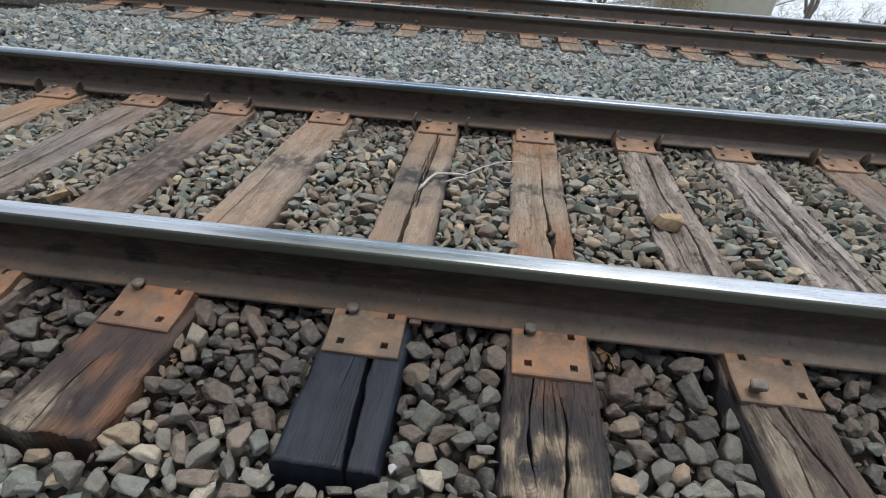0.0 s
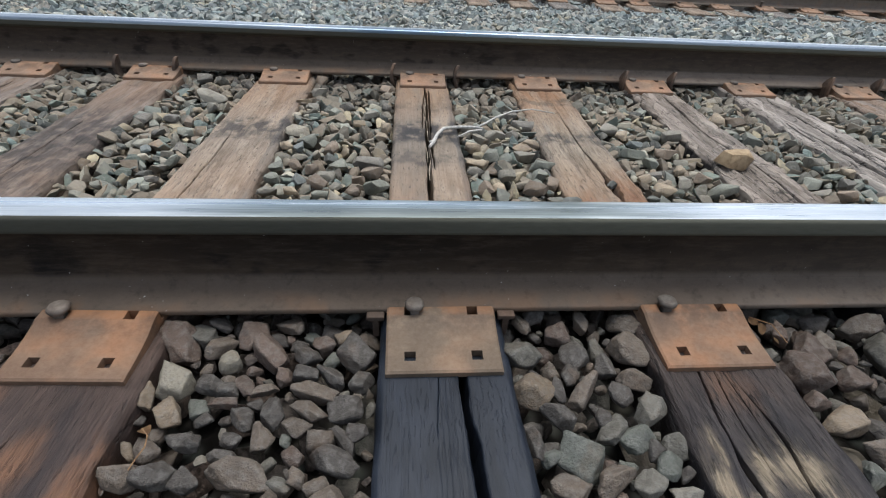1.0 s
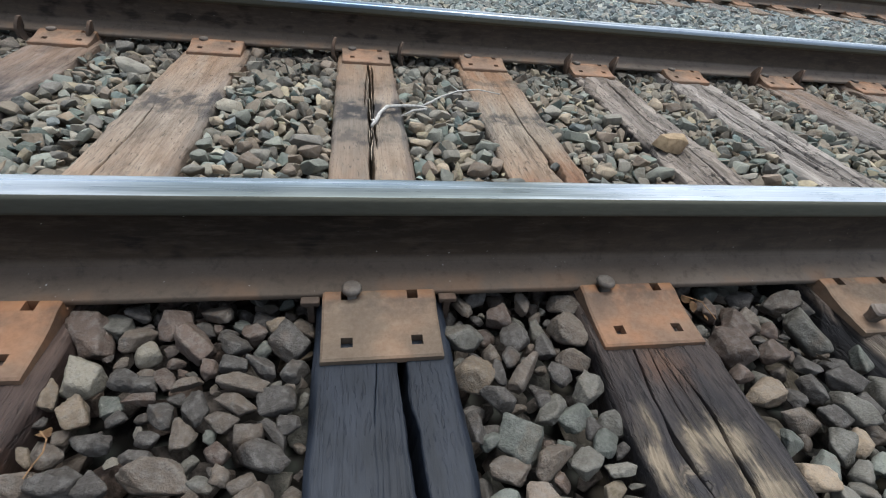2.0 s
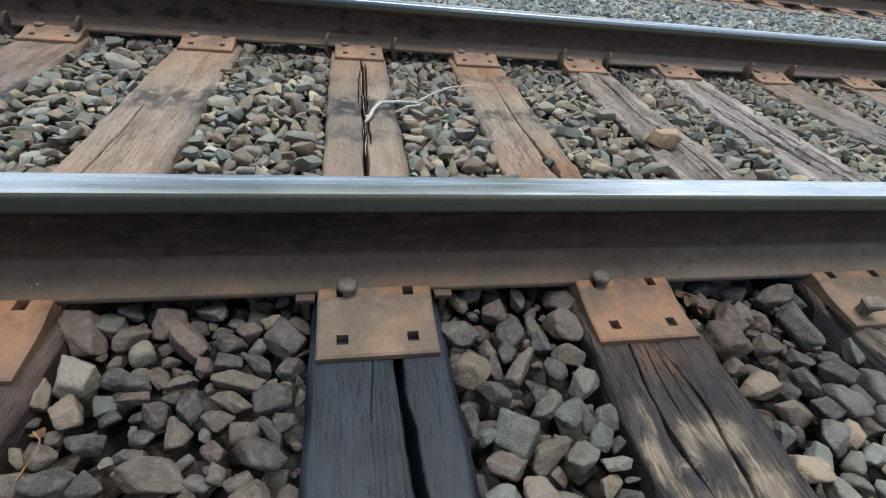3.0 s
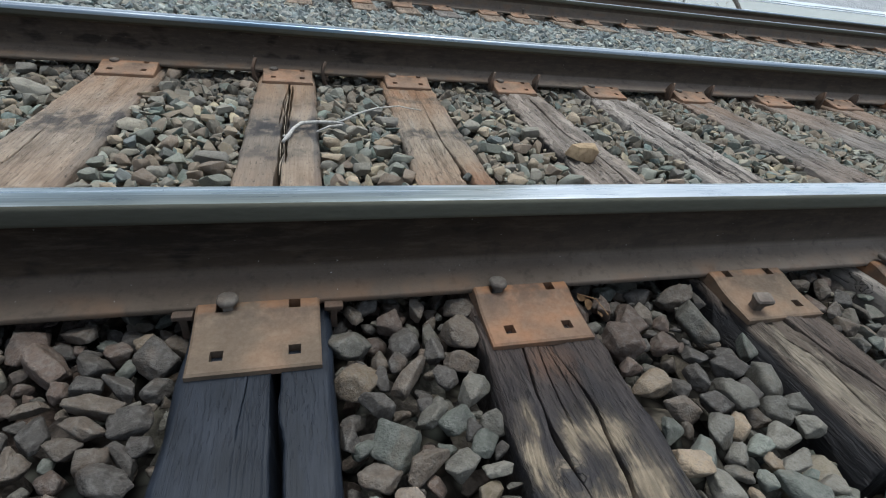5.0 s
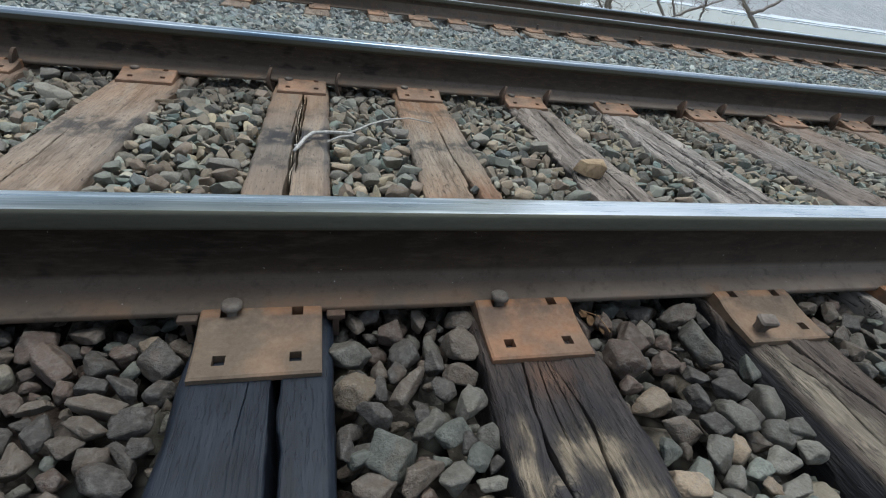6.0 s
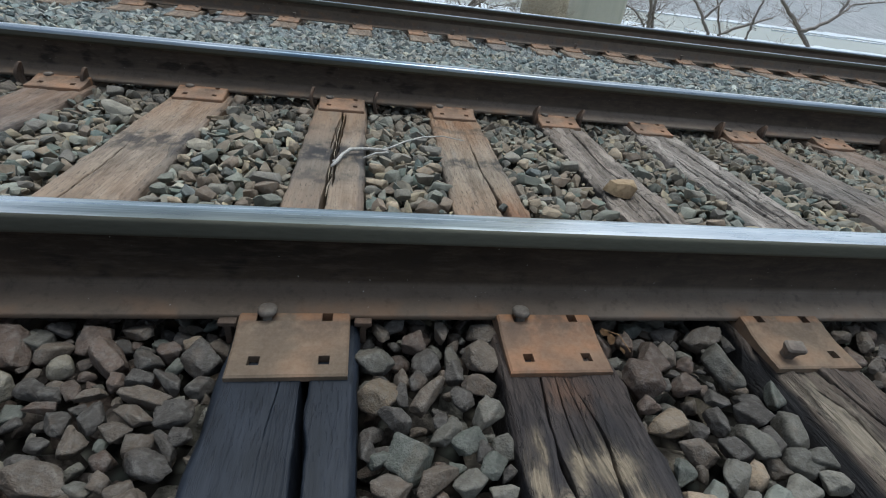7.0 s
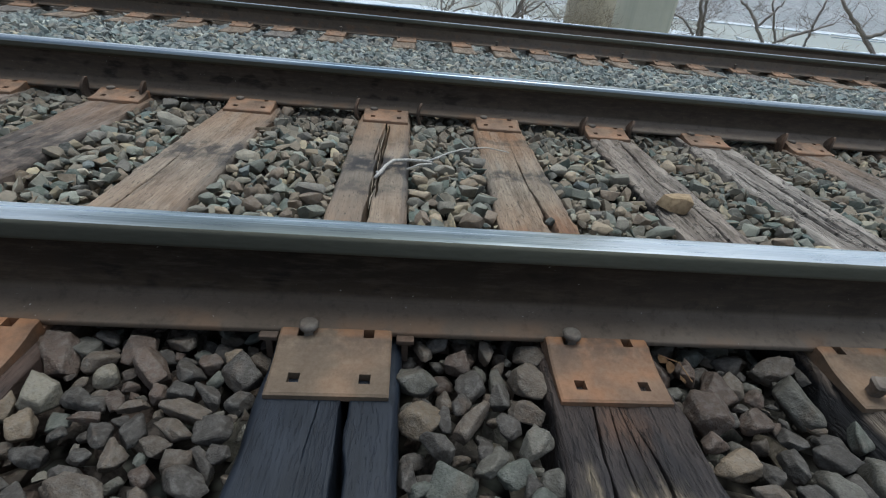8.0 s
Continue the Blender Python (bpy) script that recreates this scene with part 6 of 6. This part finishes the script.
def picked_rock(seed, soft, bite=0.66, rounds=2):
    """A crushed stone filling the box from -1 to 1 on each axis: a block broken along planes, its edges blunted by soft."""
    r = random.Random(seed)
    planes = []
    for axis in range(3):
        for side in (-1, 1):
            d = Vector([r.gauss(0, 0.28) for _ in range(3)])
            d[axis] += side
            planes.append((d.normalized(), r.uniform(0.62, 0.95)))
    for _ in range(r.randint(6, 11)):
        planes.append((Vector((r.gauss(0, 1), r.gauss(0, 1), r.gauss(0, 0.8))).normalized(), r.uniform(bite, bite + 0.32)))
    bm = bmesh.new()
    bmesh.ops.create_cube(bm, size=3.0)
    for d, reach in planes:
        out = bmesh.ops.bisect_plane(bm, geom=bm.verts[:] + bm.edges[:] + bm.faces[:], plane_co=d * reach, plane_no=d, clear_outer=True)
        cut = [e for e in out["geom_cut"] if isinstance(e, bmesh.types.BMEdge)]
        if cut:
            bmesh.ops.edgeloop_fill(bm, edges=cut)
    bmesh.ops.remove_doubles(bm, verts=bm.verts[:], dist=0.13)
    bmesh.ops.dissolve_limit(bm, angle_limit=radians(6), verts=bm.verts[:], edges=bm.edges[:])
    for v in bm.verts:
        v.co += Vector((r.uniform(-1, 1), r.uniform(-1, 1), r.uniform(-1, 1))) * 0.035
    bmesh.ops.triangulate(bm, faces=bm.faces[:])
    ridges = [e for e in bm.edges if len(e.link_faces) == 2 and e.calc_face_angle(0) > radians(14)]
    bmesh.ops.bevel(bm, geom=ridges, offset=soft, segments=rounds, affect="EDGES", profile=0.6, clamp_overlap=True)
    bmesh.ops.triangulate(bm, faces=bm.faces[:])
    bmesh.ops.recalc_face_normals(bm, faces=bm.faces[:])
    size = [max(abs(v.co[i]) for v in bm.verts) for i in range(3)]
    for v in bm.verts:
        v.co = Vector([v.co[i] / size[i] for i in range(3)])
    me = bpy.data.meshes.new("stone")
    bm.to_mesh(me)
    bm.free()
    for f in me.polygons:
        f.use_smooth = True
    me.set_sharp_from_angle(angle=radians(32))
    return me


def worn_rock(seed, fine):
    """A tumbled stone filling the box from -1 to 1 on each axis: a ball cut by planes whose meeting edges are worn round, with an uneven skin."""
    r = random.Random(seed)
    bm = bmesh.new()
    bmesh.ops.create_icosphere(bm, subdivisions=fine, radius=1.0)
    ways = np.array([v.co[:] for v in bm.verts])
    ways /= np.linalg.norm(ways, axis=1)[:, None]
    planes, reach = [], []
    for axis in range(3):
        for side in (-1, 1):
            d = np.array([r.gauss(0, 0.32) for _ in range(3)])
            d[axis] += side
            planes.append(d / np.linalg.norm(d))
            reach.append(r.uniform(0.60, 0.95))
    for _ in range(r.randint(7, 12)):
        d = np.array([r.gauss(0, 1), r.gauss(0, 1), r.gauss(0, 0.8)])
        planes.append(d / np.linalg.norm(d))
        reach.append(r.uniform(0.64, 0.96))
    worn = r.uniform(24.0, 90.0)
    near = np.maximum(ways @ np.array(planes).T, 0.0) / np.array(reach)
    radius = (near ** worn).sum(axis=1) ** (-1 / worn)
    for v, c in zip(bm.verts, ways * radius[:, None]):
        c = Vector(c.tolist())
        bulge = 0.075 * noise.noise(c * 1.5 + Vector((seed, 0, 0))) + 0.045 * noise.noise(c * 3.4 + Vector((0, seed, 0))) + 0.016 * noise.noise(c * 8.5 + Vector((0, 0, seed)))
        v.co = c * (1 + bulge)
    size = [max(abs(v.co[i]) for v in bm.verts) for i in range(3)]
    for v in bm.verts:
        v.co = Vector([v.co[i] / size[i] for i in range(3)])
    me = bpy.data.meshes.new("stone")
    bm.to_mesh(me)
    bm.free()
    for f in me.polygons:
        f.use_smooth = True
    return me


FILL_TONES = ("dark", "brown", "dark", "red", "grey", "dark", "brown", "green")
SHAPES = [worn_rock(500 + k, 3) for k in range(48)]
for k, me in enumerate(SHAPES):
    me.materials.append(STONE_TONE[FILL_TONES[k % len(FILL_TONES)]])
for k, (x, y, z, r, m) in enumerate(single):
    ob = new("stone", SHAPES[k % len(SHAPES)])
    ob.parent = bed
    ob.matrix_local = Matrix.Translation((x, y, z)) @ Matrix(m.tolist()).to_4x4() @ Matrix.Diagonal((r * 0.95, r * 0.72, r * 0.58, 1))
inner_bed = tagged(new("ballast_bed"), "bed of crushed grey, tan and greenish stone between the rails", "ballast", kind="structure")
turns = random.Random(23)
for k, (x, y, a, b, deg, tone) in enumerate(PICKED + INNER):
    inner = k >= len(PICKED)
    me = picked_rock(700 + k, 0.05, 0.66, 1) if inner else worn_rock(700 + k, 4 if a > 0.022 else 3)
    me.materials.append(STONE_TONE["clear_" + tone if y < -0.41 else tone])
    ob = new("stone", me)
    ob.parent = inner_bed if inner else bed
    c = min(0.80 * math.sqrt(a * b), 1.15 * b)
    level = 0.002 if inner else lerp_table(y, [(-0.62, -0.028), (-0.45, -0.014)])
    tilt = Euler((turns.uniform(-0.3, 0.3), turns.uniform(-0.3, 0.3), radians(deg) + math.pi * turns.randint(0, 1)))
    ob.matrix_local = Matrix.Translation((x, y, level + turns.uniform(-0.004, 0.004))) @ tilt.to_matrix().to_4x4() @ Matrix.Diagonal((a * 1.07, b * 1.07, c, 1))


# ---- loose things ----
def lone_stone(x, y, z, size, seed, mat, label, rz=0.0, wide=0.66, tall=0.5):
    me = picked_rock(seed, 0.05, 0.55)
    me.materials.append(mat)
    ob = tagged(new("stone_block", me), label, "stone", "single stones")
    ob.matrix_world = Matrix.Translation((x, y, z)) @ Euler((0.1, 0.05, rz)).to_matrix().to_4x4() @ Matrix.Diagonal((size, size * wide, size * tall, 1))


YELLOW = plain_material("yellow_stone", (0.24, 0.17, 0.10), (0.42, 0.31, 0.19), 40)
PALE = plain_material("white_stone", (0.27, 0.27, 0.26), (0.42, 0.42, 0.40), 40)
GREYSTONE = plain_material("grey_stone", (0.085, 0.088, 0.080), (0.175, 0.178, 0.160), 45)
BROWNSTONE = plain_material("brown_stone", (0.14, 0.10, 0.08), (0.24, 0.18, 0.14), 30)
lone_stone(0.988, 0.605, 0.033, 0.056, 907, YELLOW, "ochre stone lying on a grey tie", 0.2, 0.68, 0.56)
lone_stone(0.541, 0.475, 0.004, 0.015, 908, GREYSTONE, "small grey stone wedged in a cracked tie", 0.4, 0.9, 0.8)
lone_stone(0.385, 0.365, 0.010, 0.028, 909, GREYSTONE, "flat grey stone on the edge of a tie", 0.1, 0.6, 0.35)
lone_stone(-1.27, 0.37, 0.012, 0.045, 902, YELLOW, "ochre stone beside a brown tie", 0.9)
lone_stone(-1.04, -0.12, 0.0, 0.075, 904, BROWNSTONE, "large brown stone beside the rail", 1.2)
lone_stone(0.138, -0.480, -0.016, 0.017, 905, PALE, "small white stone at the end of a black tie", 1.4, 0.6, 0.8)


def build_twig():
    bm = bmesh.new()
    bm_tube(bm, [(0.014, 0.690, 0.014), (0.030, 0.725, 0.020), (0.044, 0.781, 0.022), (0.069, 0.826, 0.025), (0.119, 0.844, 0.024), (0.174, 0.851, 0.022), (0.208, 0.846, 0.020)], [0.0050, 0.0066, 0.0056, 0.0064, 0.0056, 0.0050, 0.0026], 8)
    bm_tube(bm, [(0.186, 0.850, 0.022), (0.225, 0.890, 0.024), (0.262, 0.936, 0.026), (0.340, 1.012, 0.024), (0.426, 1.048, 0.022), (0.511, 1.032, 0.014)], [0.0040, 0.0036, 0.0033, 0.0030, 0.0026, 0.0018], 7)
    bm_tube(bm, [(0.115, 0.786, 0.012), (0.156, 0.821, 0.018), (0.202, 0.833, 0.020)], [0.0024, 0.0034, 0.0036], 7)
    bm_tube(bm, [(0.030, 0.722, 0.020), (0.014, 0.722, 0.020)], [0.0055, 0.0030], 7)
    tagged(link("twig", bm, plain_material("bleached_twig", (0.34, 0.32, 0.29), (0.62, 0.60, 0.56), 120), smooth=True), "bleached crooked twig lying across ballast and a tie", "twig")


build_twig()
LEAF = plain_material("dry_leaf", (0.17, 0.095, 0.050), (0.30, 0.185, 0.095), 60)


def build_leaf(x, y, z, size, seed):
    r = random.Random(seed)
    bm = bmesh.new()
    rows = []
    for i in range(7):
        t = i / 6
        w = 0.42 * math.sin(math.pi * (0.06 + 0.9 * t)) ** 0.8
        rows.append([bm.verts.new((t - 0.5, s * w, 0.25 * abs(s) * w + 0.12 * math.sin(4 * t + seed))) for s in (-1, 0, 1)])
    for a, b in zip(rows, rows[1:]):
        for k in range(2):
            bm.faces.new((a[k], a[k + 1], b[k + 1], b[k])).smooth = True
    bmesh.ops.solidify(bm, geom=bm.faces[:], thickness=0.02)
    ob = tagged(link("leaf", bm, LEAF), "small curled dry brown leaf on the ballast", "leaf", "dry leaves")
    ob.matrix_world = Matrix.Translation((x, y, z)) @ Euler((r.uniform(-0.4, 0.4), r.uniform(-0.4, 0.4), r.uniform(0, 6))).to_matrix().to_4x4() @ Matrix.Diagonal((size, size, size, 1))


for k, (x, y, z, s) in enumerate([(-0.437, -0.297, 0.006, 0.022), (0.628, -0.105, -0.004, 0.024), (0.640, -0.135, -0.006, 0.020), (0.62, -0.09, 0.0, 0.02)] ):
    build_leaf(x, y, z, s, k)


def build_straw(pts):
    bm = bmesh.new()
    bm_tube(bm, pts, [0.0011] * len(pts), 5)
    tagged(link("straw", bm, LEAF), "thin dry grass stalk on the ballast", "straw", "dry straws")


build_straw([(-0.434, -0.302, 0.020), (-0.418, -0.318, 0.026), (-0.417, -0.332, 0.022), (-0.426, -0.345, 0.014), (-0.431, -0.358, 0.010)])
build_straw([(0.615, -0.08, 0.004), (0.64, -0.11, 0.012), (0.648, -0.15, 0.004)])
